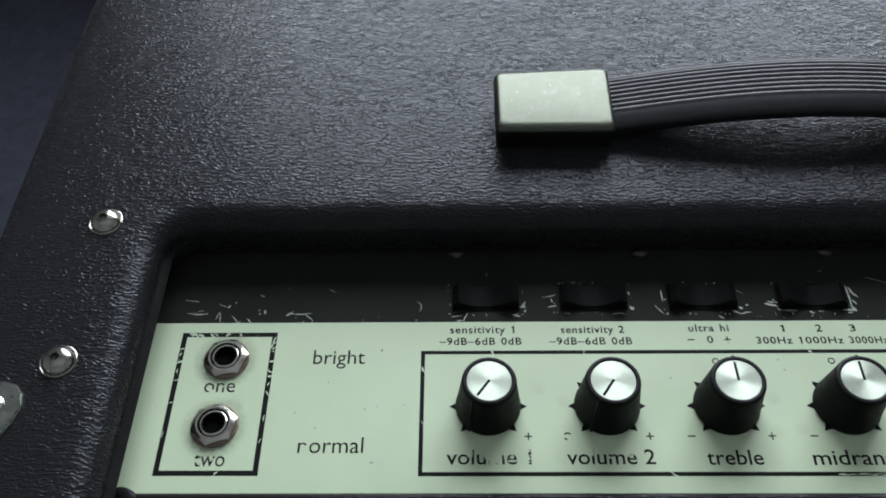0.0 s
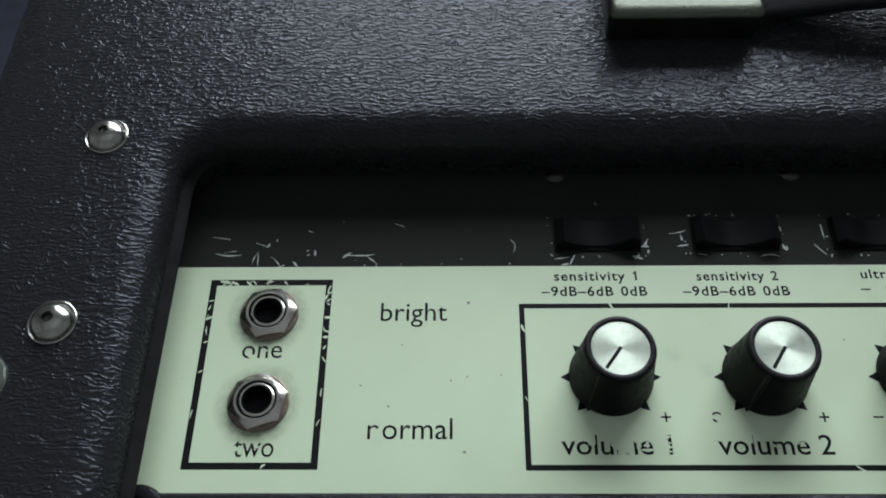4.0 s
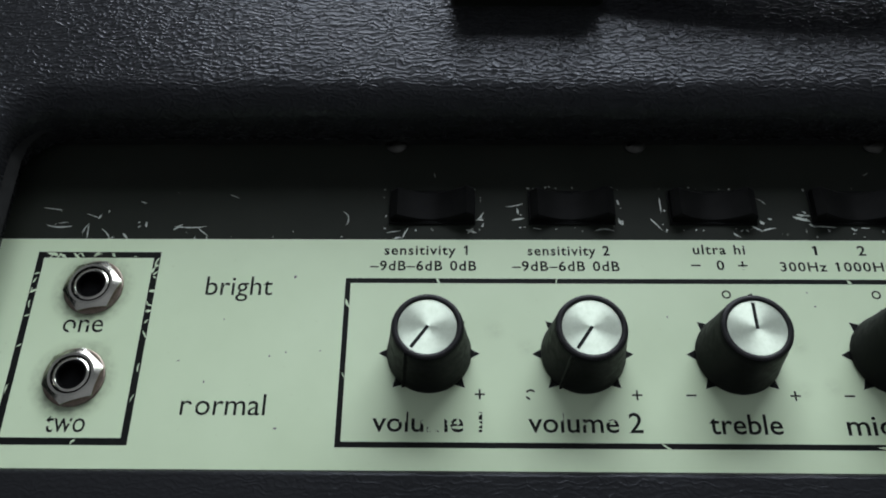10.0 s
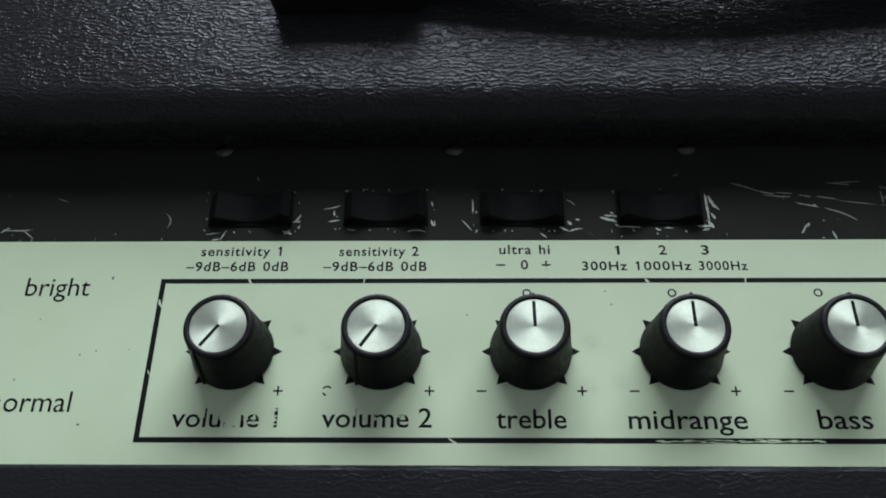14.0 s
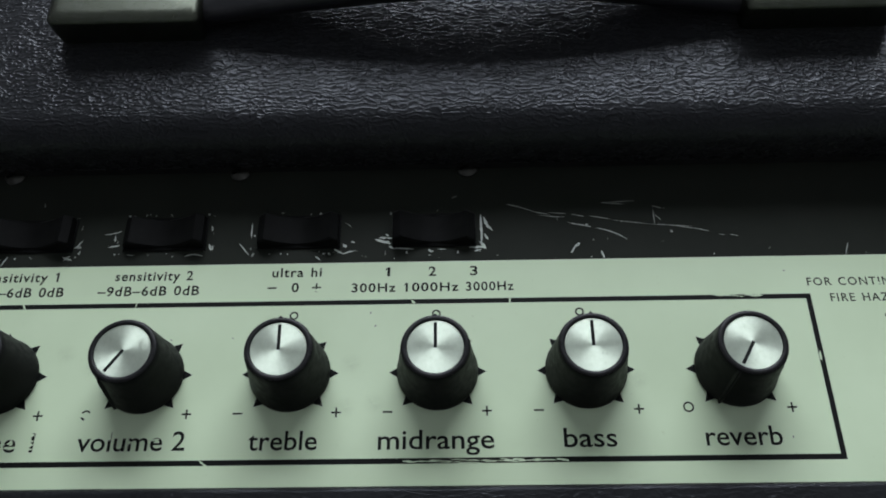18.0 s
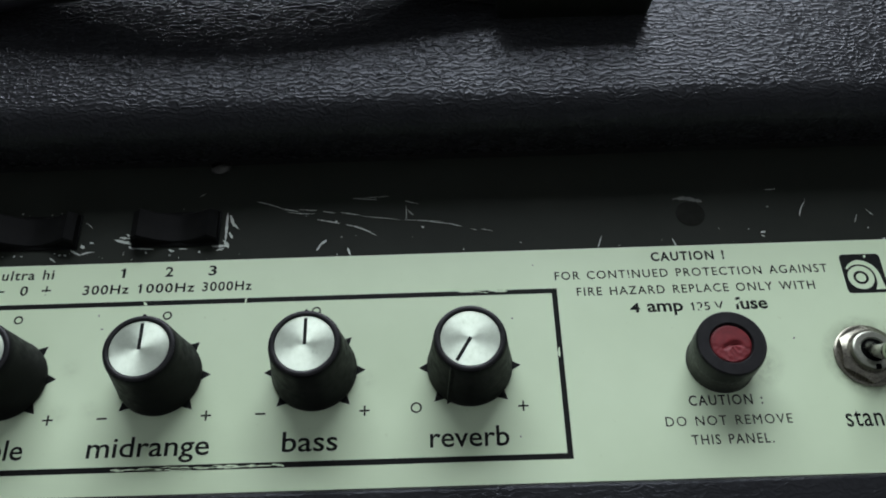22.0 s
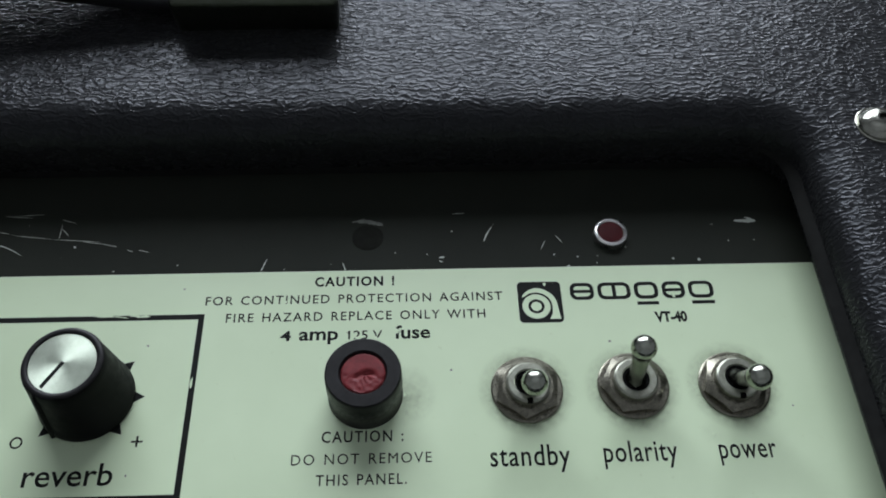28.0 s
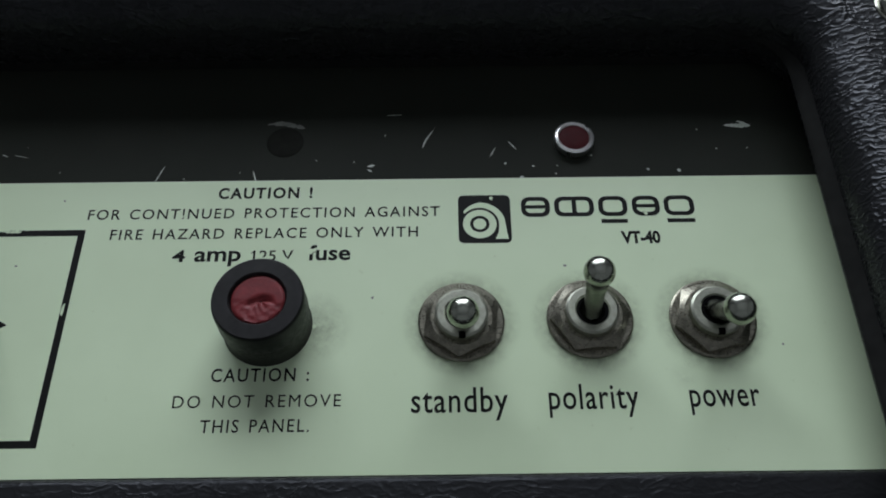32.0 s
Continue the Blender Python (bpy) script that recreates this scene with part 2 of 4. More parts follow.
# sheenless black that stands in for the shade low in the recess
LINING = worn("matt_black_for_shade", (0.017, 0.0175, 0.0165), 0.8, 0.0, 300.0, 0.3)
LINING.node_tree.nodes["Principled BSDF"].inputs["Specular IOR Level"].default_value = 0.03
# near-black that puts the shade of sockets, gaps, notches and slots into colour
HOLE = worn("hole_shade", (0.004, 0.004, 0.004), 0.8)
HOLE.node_tree.nodes["Principled BSDF"].inputs["Specular IOR Level"].default_value = 0.03
WALL = worn("pale_wall_paint", (0.66, 0.66, 0.66), 0.85, 0.0, 6.0, 0.12)
CEIL = worn("ceiling_paint", (0.86, 0.86, 0.86), 0.9, 0.0, 5.0, 0.08)
FLOOR = worn("dark_blue_carpet", (0.055, 0.060, 0.085), 0.95, 0.0, 60.0, 0.3, 0.4)


# ---- mesh helpers ----
def mesh_of(name, bm, material, smooth=None):
    me = bpy.data.meshes.new(name)
    bmesh.ops.recalc_face_normals(bm, faces=bm.faces)
    bm.to_mesh(me)
    bm.free()
    me.materials.append(material)
    if smooth is not None:
        for p in me.polygons:
            p.use_smooth = True
        me.set_sharp_from_angle(angle=radians(smooth))
    return me


def part(name, bm, material, parent, label="", at=(0, 0, 0), turn=(0, 0, 0), smooth=None):
    ob = new(name, mesh_of(name, bm, material, smooth))
    ob.parent = parent
    ob.matrix_basis = pose(*(v * MM for v in at), *turn)
    return tagged(ob, label) if label else ob


def structure(name, bm, material, label, category, smooth=None):
    return tagged(new(name, mesh_of(name, bm, material, smooth)), label, category, "", "structure")


def slab(bm, x0, x1, y0, y1, z0, z1, bevel=0.0, segs=2, unit=MM):
    vs = [bm.verts.new((x * unit, y * unit, z * unit)) for z in (z0, z1) for x, y in ((x0, y0), (x1, y0), (x1, y1), (x0, y1))]
    fs = [bm.faces.new([vs[i] for i in q]) for q in ((3, 2, 1, 0), (4, 5, 6, 7), (0, 1, 5, 4), (1, 2, 6, 5), (2, 3, 7, 6), (3, 0, 4, 7))]
    if bevel:
        es = list({e for f in fs for e in f.edges})
        bmesh.ops.bevel(bm, geom=es, offset=bevel * unit, segments=segs, affect="EDGES", profile=0.5)
    return bm


def lathe(profile, seg=48, wave=None, closed_top=True, closed_bottom=True, bm=None, at=(0, 0)):
    """A solid of revolution about z from (radius, z) pairs; wave(angle, radius, z) changes the radius."""
    bm = bm or bmesh.new()
    rings = []
    for r, z in profile:
        ring = []
        for i in range(seg):
            a = TAU * i / seg
            rr = wave(a, r, z) if wave else r
            ring.append(bm.verts.new(((at[0] + rr * math.cos(a)) * MM, (at[1] + rr * math.sin(a)) * MM, z * MM)))
        rings.append(ring)
    for p, q in zip(rings, rings[1:]):
        for i in range(seg):
            j = (i + 1) % seg
            bm.faces.new((p[i], p[j], q[j], q[i]))
    if closed_bottom:
        bm.faces.new(rings[0][::-1])
    if closed_top:
        bm.faces.new(rings[-1])
    return bm


def tube_ring(r_in, r_out, z0, z1, seg=48, chamfer=0.25, outer_sides=0, bm=None):
    """A flat ring or nut with a hole; outer_sides 6 makes a hexagon."""
    def out(a, r, z):
        if not outer_sides or r < (r_in + 0.2):
            return r
        step = TAU / outer_sides
        d = (a % step) - step / 2
        return min(r / math.cos(d), r * 1.11) if r > r_in + 0.5 else r
    c = chamfer
    prof = [(r_in, z0), (r_out, z0), (r_out, z1 - c), (r_out - c * 1.6, z1), (r_in + c, z1), (r_in, z1 - c)]
    bm = bm or bmesh.new()
    rings = []
    for r, z in prof:
        rings.append([bm.verts.new((out(TAU * i / seg, r, z) * math.cos(TAU * i / seg) * MM, out(TAU * i / seg, r, z) * math.sin(TAU * i / seg) * MM, z * MM)) for i in range(seg)])
    for p, q in zip(rings, rings[1:] + rings[:1]):
        for i in range(seg):
            j = (i + 1) % seg
            bm.faces.new((p[i], p[j], q[j], q[i]))
    return bm


def hex_nut(r_in, r_flat, z0, z1):
    """A hexagon nut whose top corners are turned down to a round face."""
    bm = bmesh.new()
    n, rings = 48, []
    for kind, z in (("in", z0), ("hex", z0), ("hex", z1 - 0.7), ("face", z1), ("in", z1), ("in", z0)):
        ring = []
        for i in range(n):
            a = TAU * i / n
            d = (a % (TAU / 6)) - TAU / 12
            rh = r_flat / math.cos(d)
            r = r_in if kind == "in" else r_flat * 0.86 if kind == "face" else rh
            drop = (rh - r_flat) * 0.5 if kind == "hex" and z > z0 else 0.0
            ring.append(bm.verts.new((r * math.cos(a) * MM, r * math.sin(a) * MM, (z - drop) * MM)))
        rings.append(ring)
    for p, q in zip(rings, rings[1:]):
        for i in range(n):
            bm.faces.new((p[i], p[(i + 1) % n], q[(i + 1) % n], q[i]))
    bmesh.ops.remove_doubles(bm, verts=bm.verts, dist=1e-6)
    return bm


def rrect(x0, x1, y0, y1, r, n=8):
    pts = []
    for cx, cy, a0 in ((x1 - r, y1 - r, 0), (x0 + r, y1 - r, 90), (x0 + r, y0 + r, 180), (x1 - r, y0 + r, 270)):
        for i in range(n + 1):
            a = radians(a0 + 90 * i / n)
            pts.append((cx + r * math.cos(a), cy + r * math.sin(a)))
    return pts


def loft(bm, rings, cap_first=False, cap_last=False):
    rows = [[bm.verts.new((x * MM, y * MM, z * MM)) for x, y, z in ring] for ring in rings]
    n = len(rows[0])
    for p, q in zip(rows, rows[1:]):
        for i in range(n):
            j = (i + 1) % n
            bm.faces.new((p[i], p[j], q[j], q[i]))
    if cap_first:
        bm.faces.new(rows[0][::-1])
    if cap_last:
        bm.faces.new(rows[-1])
    return bm


# ---- the room ----
FLOOR_Z = -560.0
RX0, RX1, RY0, RY1, RZ1 = -1900.0, 2200.0, -2200.0, 1020.0, 2300.0
structure("floor", slab(bmesh.new(), RX0, RX1, RY0, RY1, FLOOR_Z - 60, FLOOR_Z), FLOOR, "dark blue-grey carpet under the amplifier", "floor")
# unseen ceiling and walls, added and kept pale to bounce fill light
structure("ceiling", slab(bmesh.new(), RX0, RX1, RY0, RY1, RZ1, RZ1 + 60), CEIL, "unseen pale grey ceiling that bounces the window light", "ceiling")
structure("wall_west", slab(bmesh.new(), RX0 - 100, RX0, RY0 - 100, RY1 + 100, FLOOR_Z - 60, RZ1 + 60), WALL, "unseen pale grey room wall that bounces the window light", "wall")
structure("wall_east", slab(bmesh.new(), RX1, RX1 + 100, RY0 - 100, RY1 + 100, FLOOR_Z - 60, RZ1 + 60), WALL, "unseen pale grey room wall that bounces the window light", "wall")
structure("wall_south", slab(bmesh.new(), RX0, RX1, RY0 - 100, RY0, FLOOR_Z - 60, RZ1 + 60), WALL, "unseen pale grey room wall that bounces the window light", "wall")
wx0, wx1, wz0, wz1 = (v * 1000 for v in (WIN_X0, WIN_X1, WIN_Z0, WIN_Z1))
bm = slab(bmesh.new(), RX0, wx0, RY1, RY1 + 100, FLOOR_Z - 60, RZ1 + 60)
slab(bm, wx1, RX1, RY1, RY1 + 100, FLOOR_Z - 60, RZ1 + 60)
slab(bm, wx0, wx1, RY1, RY1 + 100, FLOOR_Z - 60, wz0)
slab(bm, wx0, wx1, RY1, RY1 + 100, wz1, RZ1 + 60)
structure("wall_north", bm, WALL, "pale grey painted room wall with a window opening", "wall")

# ---- the amplifier ----
amp = tagged(new("guitar_amplifier"), "black vinyl-covered guitar amplifier with a pale green control panel", "amplifier")
amp.location = (0, 0, 0)

TOP = 22.5
OUT = (-165.8, 486.0, -116.0, 201.0)
REC = (-100.8, 420.6, -90.0, 46.8)
LIP = (-99.9, 419.7, -90.0, 45.2)


def recess_ring(d, z):
    return [(x, y, z) for x, y in rrect(LIP[0] - d, LIP[1] + d, LIP[2] - d, LIP[3] + d, 13 + d)]


def outer_ring(d, z):
    return [(x, y, z) for x, y in rrect(OUT[0] + d, OUT[1] - d, OUT[2] + d, OUT[3] - d, 16 - d * 0.6)]


def lining_ring(dx, z):
    return [(x, y, z) for x, y in rrect(REC[0] + 3.0 - dx, REC[1] - 3.0 + dx, REC[2] - dx * 0.2, REC[3] + dx * 0.2, 13)]


# added overhang whose black ledge darkens the recess sides and panel ends
LINE_Z = 9.4
lining = loft(bmesh.new(), [lining_ring(24.0, -6.0), lining_ring(24.0, LINE_Z), lining_ring(0.6, LINE_Z), lining_ring(0.0, LINE_Z + 0.5), lining_ring(0.5, 10.6), lining_ring(2.0, 11.6), recess_ring(2.4, 12.4)], True, False)
rings = [recess_ring(1.6, 2.2), recess_ring(0.6, 7.0)]
for i in range(9):
    a = radians(90 * i / 8)
    rings.append(recess_ring(0.8 + 9 - 9 * math.cos(a), TOP - 9 + 9 * math.sin(a) - 0.25))
rings.append(recess_ring(16, TOP))
for i in range(9):
    a = radians(90 * i / 8)
    rings.append(outer_ring(11 - 11 * math.sin(a), TOP - 11 + 11 * math.cos(a)))
rings.append(outer_ring(0, FLOOR_Z + 12))
cabinet = part("cabinet", loft(bmesh.new(), rings, False, True), VINYL, amp, "black grained vinyl covering, rounded edges", smooth=50)
for x in (-120, 437):
    for y in (-80, 165):
        part("foot", lathe([(18, FLOOR_Z), (20, FLOOR_Z + 12.2)], 24), RUBBER, amp, "black rubber foot", at=(x, y, 0))

part("recess_lining", lining, LINING, amp, "added dull black overhang that darkens the recess sides", smooth=40)
part("rear_batten", slab(bmesh.new(), REC[0] - 20, REC[1] + 20, REC[3] - 0.1, REC[3] + 3.5, -5.5, 10.4, 0.3), LINING, amp, "dull black strip behind the panel")
# front batten under the panel's near edge
part("front_batten", slab(bmesh.new(), REC[0] - 18, REC[1] + 18, -89, -55.2, -5, 1.2, 1.6, 3), EDGE_VINYL, amp, "vinyl-covered strip along the panel edge", smooth=50)

bm = bmesh.new()
bmesh.ops.create_uvsphere(bm, u_segments=24, v_segments=12, radius=1.0)
for v in bm.verts:
    v.co = (v.co.x * 5.0 * MM, v.co.y * 2.6 * MM, v.co.z * 1.3 * MM)
part("vinyl_fold", bm, EDGE_VINYL, amp, "folded vinyl at the panel corner", at=(-98.0, -56.2, 0.5), turn=(0, 0, -28), smooth=60)

# ---- control panel ----
panel = part("control_panel", slab(bmesh.new(), REC[0] - 18, REC[1] + 18, -55.6, 46.6, -1.6, 0.0), CHARCOAL, amp, "scratched metal plate, charcoal band above pale green field")
GT = 12.8
part("green_field", slab(bmesh.new(), REC[0] - 17.9, REC[1] + 17.9, -55.1, GT, 0.0, 0.05), GREEN, panel, "pale green enamel field")
ZP = 0.06


def bar(bm, x0, y0, x1, y1):
    return slab(bm, x0, x1, y0, y1, ZP - 0.03, ZP + 0.02)


def frame_print(x0, x1, y0, y1, w):
    bm = bmesh.new()
    bar(bm, x0, y1 - w, x1, y1)
    bar(bm, x0, y0, x1, y0 + w)
    bar(bm, x0, y0 + w, x0 + w, y1 - w)
    bar(bm, x1 - w, y0 + w, x1, y1 - w)
    part("frame_print", bm, INK, panel, "black printed rectangle outline")


frame_print(-90.8, -54.8, -48.9, 8.4, 1.9)
frame_print(-0.4, 259.2, -49.1, 0.1, 1.5)


def words(text, x0, x1, base, height, weight=0.0, ink=INK, loose=1.0):
    """Printed words on the panel from x0 to x1, with the given height of an ascender or figure."""
    cu = bpy.data.curves.new("words", "FONT")
    cu.body, cu.size, cu.resolution_u, cu.offset = text, 1.0, 3, weight
    cu.space_character, cu.space_word = loose, 1.0 + 1.6 * (loose - 1.0)
    tmp = bpy.data.objects.new("words", cu)
    scene.collection.objects.link(tmp)
    bpy.context.view_layer.update()
    me = bpy.data.meshes.new_from_object(tmp.evaluated_get(bpy.context.evaluated_depsgraph_get()))
    bpy.data.objects.remove(tmp)
    xs = [v.co.x for v in me.vertices]
    lo, hi = min(xs), max(xs)
    sx, sy = (x1 - x0) / (hi - lo), height / 0.72
    for v in me.vertices:
        v.co = ((x0 + (v.co.x - lo) * sx) * MM, (base + v.co.y * sy) * MM, (ZP + 0.02) * MM)
    me.name = "text_print"
    me.materials.append(ink)
    ob = new("text_print", me)
    ob.parent = panel
    return ob


W1, W2, W3 = 0.0, 0.016, 0.008
words("bright", -40.2, -21.1, -5.36, 6.2, W1)
words("normal", -42.2, -19.5, -40.62, 6.2, W1)
words("one", -78.8, -67.5, -16.95, 6.0, W1)
words("two", -77.5, -66.8, -45.49, 6.0, W1)
words("sensitivity 1", 10.3, 34.5, 7.79, 3.2, W2, loose=1.14)
words("sensitivity 2", 51.9, 75.6, 7.69, 3.2, W2, loose=1.14)
words("\u20139dB\u20136dB 0dB", 6.4, 37.0, 2.68, 3.2, W2, loose=1.14)
words("\u20139dB\u20136dB 0dB", 47.3, 78.1, 2.63, 3.2, W2, loose=1.14)
words("ultra hi", 99.7, 114.7, 8.18, 3.2, W2, loose=1.14)
words("0", 105.9, 108.1, 3.12, 3.1, W2)
words("1", 134.6, 135.4, 7.89, 3.2, 0.0)
words("2", 147.0, 149.3, 7.89, 3.2, W2)
words("3", 159.5, 161.8, 7.89, 3.2, W2)
words("300Hz", 124.0, 137.2, 2.73, 3.0, W2, loose=1.14)
words("1000Hz", 140.2, 156.0, 2.73, 3.0, W2, loose=1.14)
words("3000Hz", 158.2, 172.4, 2.73, 3.0, W2, loose=1.14)
words("volume 1", 9.2, 38.2, -44.80, 5.6, W3)
words("volume 2", 50.3, 80.3, -44.80, 5.6, W3)
words("treble", 97.7, 116.7, -45.00, 5.6, W3)
words("midrange", 133.4, 165.2, -45.10, 5.6, W3)
words("bass", 184.1, 198.5, -45.00, 5.6, W3)
words("reverb", 222.5, 243.1, -45.00, 5.6, W3)
words("CAUTION !", 287.2, 308.3, 7.99, 2.9, 0.03, loose=1.2)
words("FOR CONTINUED PROTECTION AGAINST", 259.0, 336.8, 2.73, 2.7, 0.008, loose=1.2)
words("FIRE HAZARD REPLACE ONLY WITH", 264.8, 332.0, -2.53, 2.7, 0.008, loose=1.2)
words("4", 279.1, 281.9, -8.18, 2.8, 0.03)
words("amp", 283.9, 293.9, -8.18, 3.8, 0.022)
words("125 V", 296.5, 305.2, -8.18, 2.6, 0.01)
words("fuse", 308.3, 317.5, -8.18, 3.8, 0.022)
words("CAUTION :", 290.9, 310.4, -35.94, 2.9, 0.012, loose=1.2)
words("DO NOT REMOVE", 284.0, 317.0, -41.39, 2.7, 0.0, loose=1.2)
words("THIS PANEL.", 290.0, 311.1, -46.46, 2.7, 0.006, loose=1.2)
words("VT-40", 376.3, 384.8, -4.77, 3.0, 0.045)
words("standby", 330.8, 349.8, -42.86, 5.4, 0.008, loose=1.08)
words("polarity", 357.8, 375.5, -42.47, 5.4, 0.008, loose=1.08)
words("power", 385.5, 399.3, -42.27, 5.4, 0.008, loose=1.08)

# flags of the figure one
for x, base, h in ((34.1, 7.79, 3.2), (134.75, 7.89, 3.2), (140.35, 2.73, 3.0), (296.7, -8.18, 2.6)):
    bm = bmesh.new()
    t = base + h * 0.985
    bm.faces.new([bm.verts.new((px * MM, py * MM, (ZP + 0.02) * MM)) for px, py in ((x + 0.15, t), (x - h * 0.22, t - h * 0.2), (x - h * 0.22, t - h * 0.33), (x + 0.15, t - h * 0.17))])
    part("figure_flag", bm, INK, panel)

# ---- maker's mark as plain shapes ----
bm = bmesh.new()
loft(bm, [[(x, y, z) for x, y in rrect(340.9, 352.5, -4.4, 8.1, 1.2, 4)] for z in (ZP - 0.03, ZP + 0.02)], True, True)
mark = part("logo_mark", bm, INK, panel, "black rounded square with pale rings")
part("pale_ring", tube_ring(2.15, 3.7, ZP, ZP + 0.05, 40, 0.005), GREEN, mark, at=(345.6, 0.5, 0))
part("pale_disc", lathe([(1.4, ZP), (1.4, ZP + 0.05)], 32), GREEN, mark, at=(345.6, 0.5, 0))
# an arch over the rings that runs down into a foot
bm = bmesh.new()
inner, outer = [], []
for i in range(15):
    a = radians(140 - 140 * i / 14)
    w = 0.5 + 0.9 * min(1.0, i / 5)
    inner.append((4.25 * math.cos(a), 4.25 * math.sin(a)))
    outer.append(((4.25 + w) * math.cos(a), (4.25 + w) * math.sin(a)))
inner += [(4.1, -2.2), (3.3, -3.9)]
outer += [(5.9, -2.2), (6.2, -3.9)]
vs = [[bm.verts.new((x * MM, y * MM, (ZP + 0.05) * MM)) for x, y in line] for line in (inner, outer)]
for i in range(len(inner) - 1):
    bm.faces.new((vs[0][i], vs[0][i + 1], vs[1][i + 1], vs[1][i]))
part("pale_arch", bm, GREEN, mark, at=(345.6, 0.5, 0))
def rounded_outline(x0, x1, y0, y1, w):
    bm = bmesh.new()
    z = ZP + 0.02
    out = [bm.verts.new((x * MM, y * MM, z * MM)) for x, y in rrect(x0, x1, y0, y1, 1.9, 6)]
    inn = [bm.verts.new((x * MM, y * MM, z * MM)) for x, y in rrect(x0 + w, x1 - w, y0 + w, y1 - w, 1.0, 6)]
    for i in range(len(out)):
        k = (i + 1) % len(out)
        bm.faces.new((out[i], out[k], inn[k], inn[i]))
    return bm


for x0, x1, tail in ((354.9, 361.3, 0), (362.3, 371.1, 0), (372.1, 378.5, 1), (379.6, 385.7, 0), (386.7, 393.4, 1)):
    block = part("wordmark_block", rounded_outline(x0, x1, 2.2, 7.5, 1.05), INK, panel, "black rounded outline in place of a wordmark")
    if tail:
        part("tail_bar", slab(bmesh.new(), x0 + 0.3, x1 - 0.3, 0.4, 1.4, ZP - 0.03, ZP + 0.02), INK, block)
    elif x0 > 362.0 and x0 < 363.0:
        part("middle_bar", slab(bmesh.new(), (x0 + x1) / 2 - 0.5, (x0 + x1) / 2 + 0.5, 3.25, 6.45, ZP - 0.03, ZP + 0.02), INK, block)
    else:
        part("middle_bar", slab(bmesh.new(), x0 + 1.05, x1 - 1.05, 4.4, 5.3, ZP - 0.03, ZP + 0.02), INK, block)

# ---- scratches and chips in the enamel ----
rng = random.Random(7)


def scratch(x, y, length, deg, bend, width, z=0.03, material=None):
    """A ragged sliver of bared metal, thickest in the middle."""
    n = max(4, int(length * 2.2))
    bm = bmesh.new()
    c, s = math.cos(radians(deg)), math.sin(radians(deg))
    top, low = [], []
    for i in range(n + 1):
        u = 2 * i / n - 1
        px, py = u * length / 2, bend * (1 - u * u)
        w = width * 0.5 * (0.25 + 0.75 * (1 - u * u)) * rng.uniform(0.55, 1.3)
        for lst, q in ((top, py + w), (low, py - w * rng.uniform(0.7, 1.2))):
            lst.append(bm.verts.new((((px * c - q * s)) * MM, (px * s + q * c) * MM, 0)))
    for i in range(n):
        bm.faces.new((low[i], low[i + 1], top[i + 1], top[i]))
    return part("scratch", bm, material or BARE, panel, at=(x, y, z))


def chip(x, y, r, z=0.1, material=None, stretch=1.0, deg=0.0):
    """A ragged flake of missing print or paint."""
    bm = bmesh.new()
    n = 11
    vs = [bm.verts.new((r * stretch * rng.uniform(0.45, 1.1) * math.cos(TAU * i / n) * MM, r * rng.uniform(0.45, 1.1) * math.sin(TAU * i / n) * MM, 0)) for i in range(n)]
    bm.faces.new(vs)
    return part("chip", bm, material or GREEN, panel, at=(x, y, z), turn=(0, 0, deg))

for row in [(-90.0, 23.1, 5.8, -8, 0.0, 0.35), (-87.0, 17.4, 8.0, -3, -0.6, 0.50), (-77.1, 20.6, 4.7, -20, 0.0, 0.25), (-78.8, 16.1, 4.2, 69, 0.3, 0.30), (-77.9, 15.1, 5.9, -86, 0.0, 0.30), (-72.4, 14.2, 5.2, -51, 0.5, 0.40), (-66.1, 13.4, 3.0, -58, 0.0, 0.35), (-62.9, 25.4, 2.1, -23, 0.0, 0.30), (-47.6, 17.1, 9.5, 0, -0.4, 0.40), (-43.8, 15.3, 5.0, -39, 0.0, 0.35), (-2.0, 20.0, 5.1, -78, 1.2, 0.35), (-51.3, 16.9, 3.3, 37, 0.0, 0.60), (-60.9, 17.7, 2.0, -85, 0.0, 0.60), (-35.7, 27.6, 3.7, -23, 0.0, 0.20), (-85.8, 18.3, 3.0, 11, 0.0, 0.30), (-42.3, 13.0, 1.5, -87, 0.0, 0.40), (-71.0, 12.8, 1.3, 0, 0.0, 0.50), (-75.2, 20.4, 1.8, 60, 0.0, 0.6), (-72.8, 22.3, 0.9, 70, 0.0, 0.5), (-63.2, 18.5, 0.7, 10, 0.0, 0.5), (-62.9, 17.0, 1.0, 30, 0.0, 0.4), (-66.8, 14.0, 2.2, -55, 0.0, 0.4), (-45.8, 13.2, 1.0, 80, 0.0, 0.5), (-70.3, 13.3, 1.1, 30, 0.0, 0.6)]:
    scratch(*row)
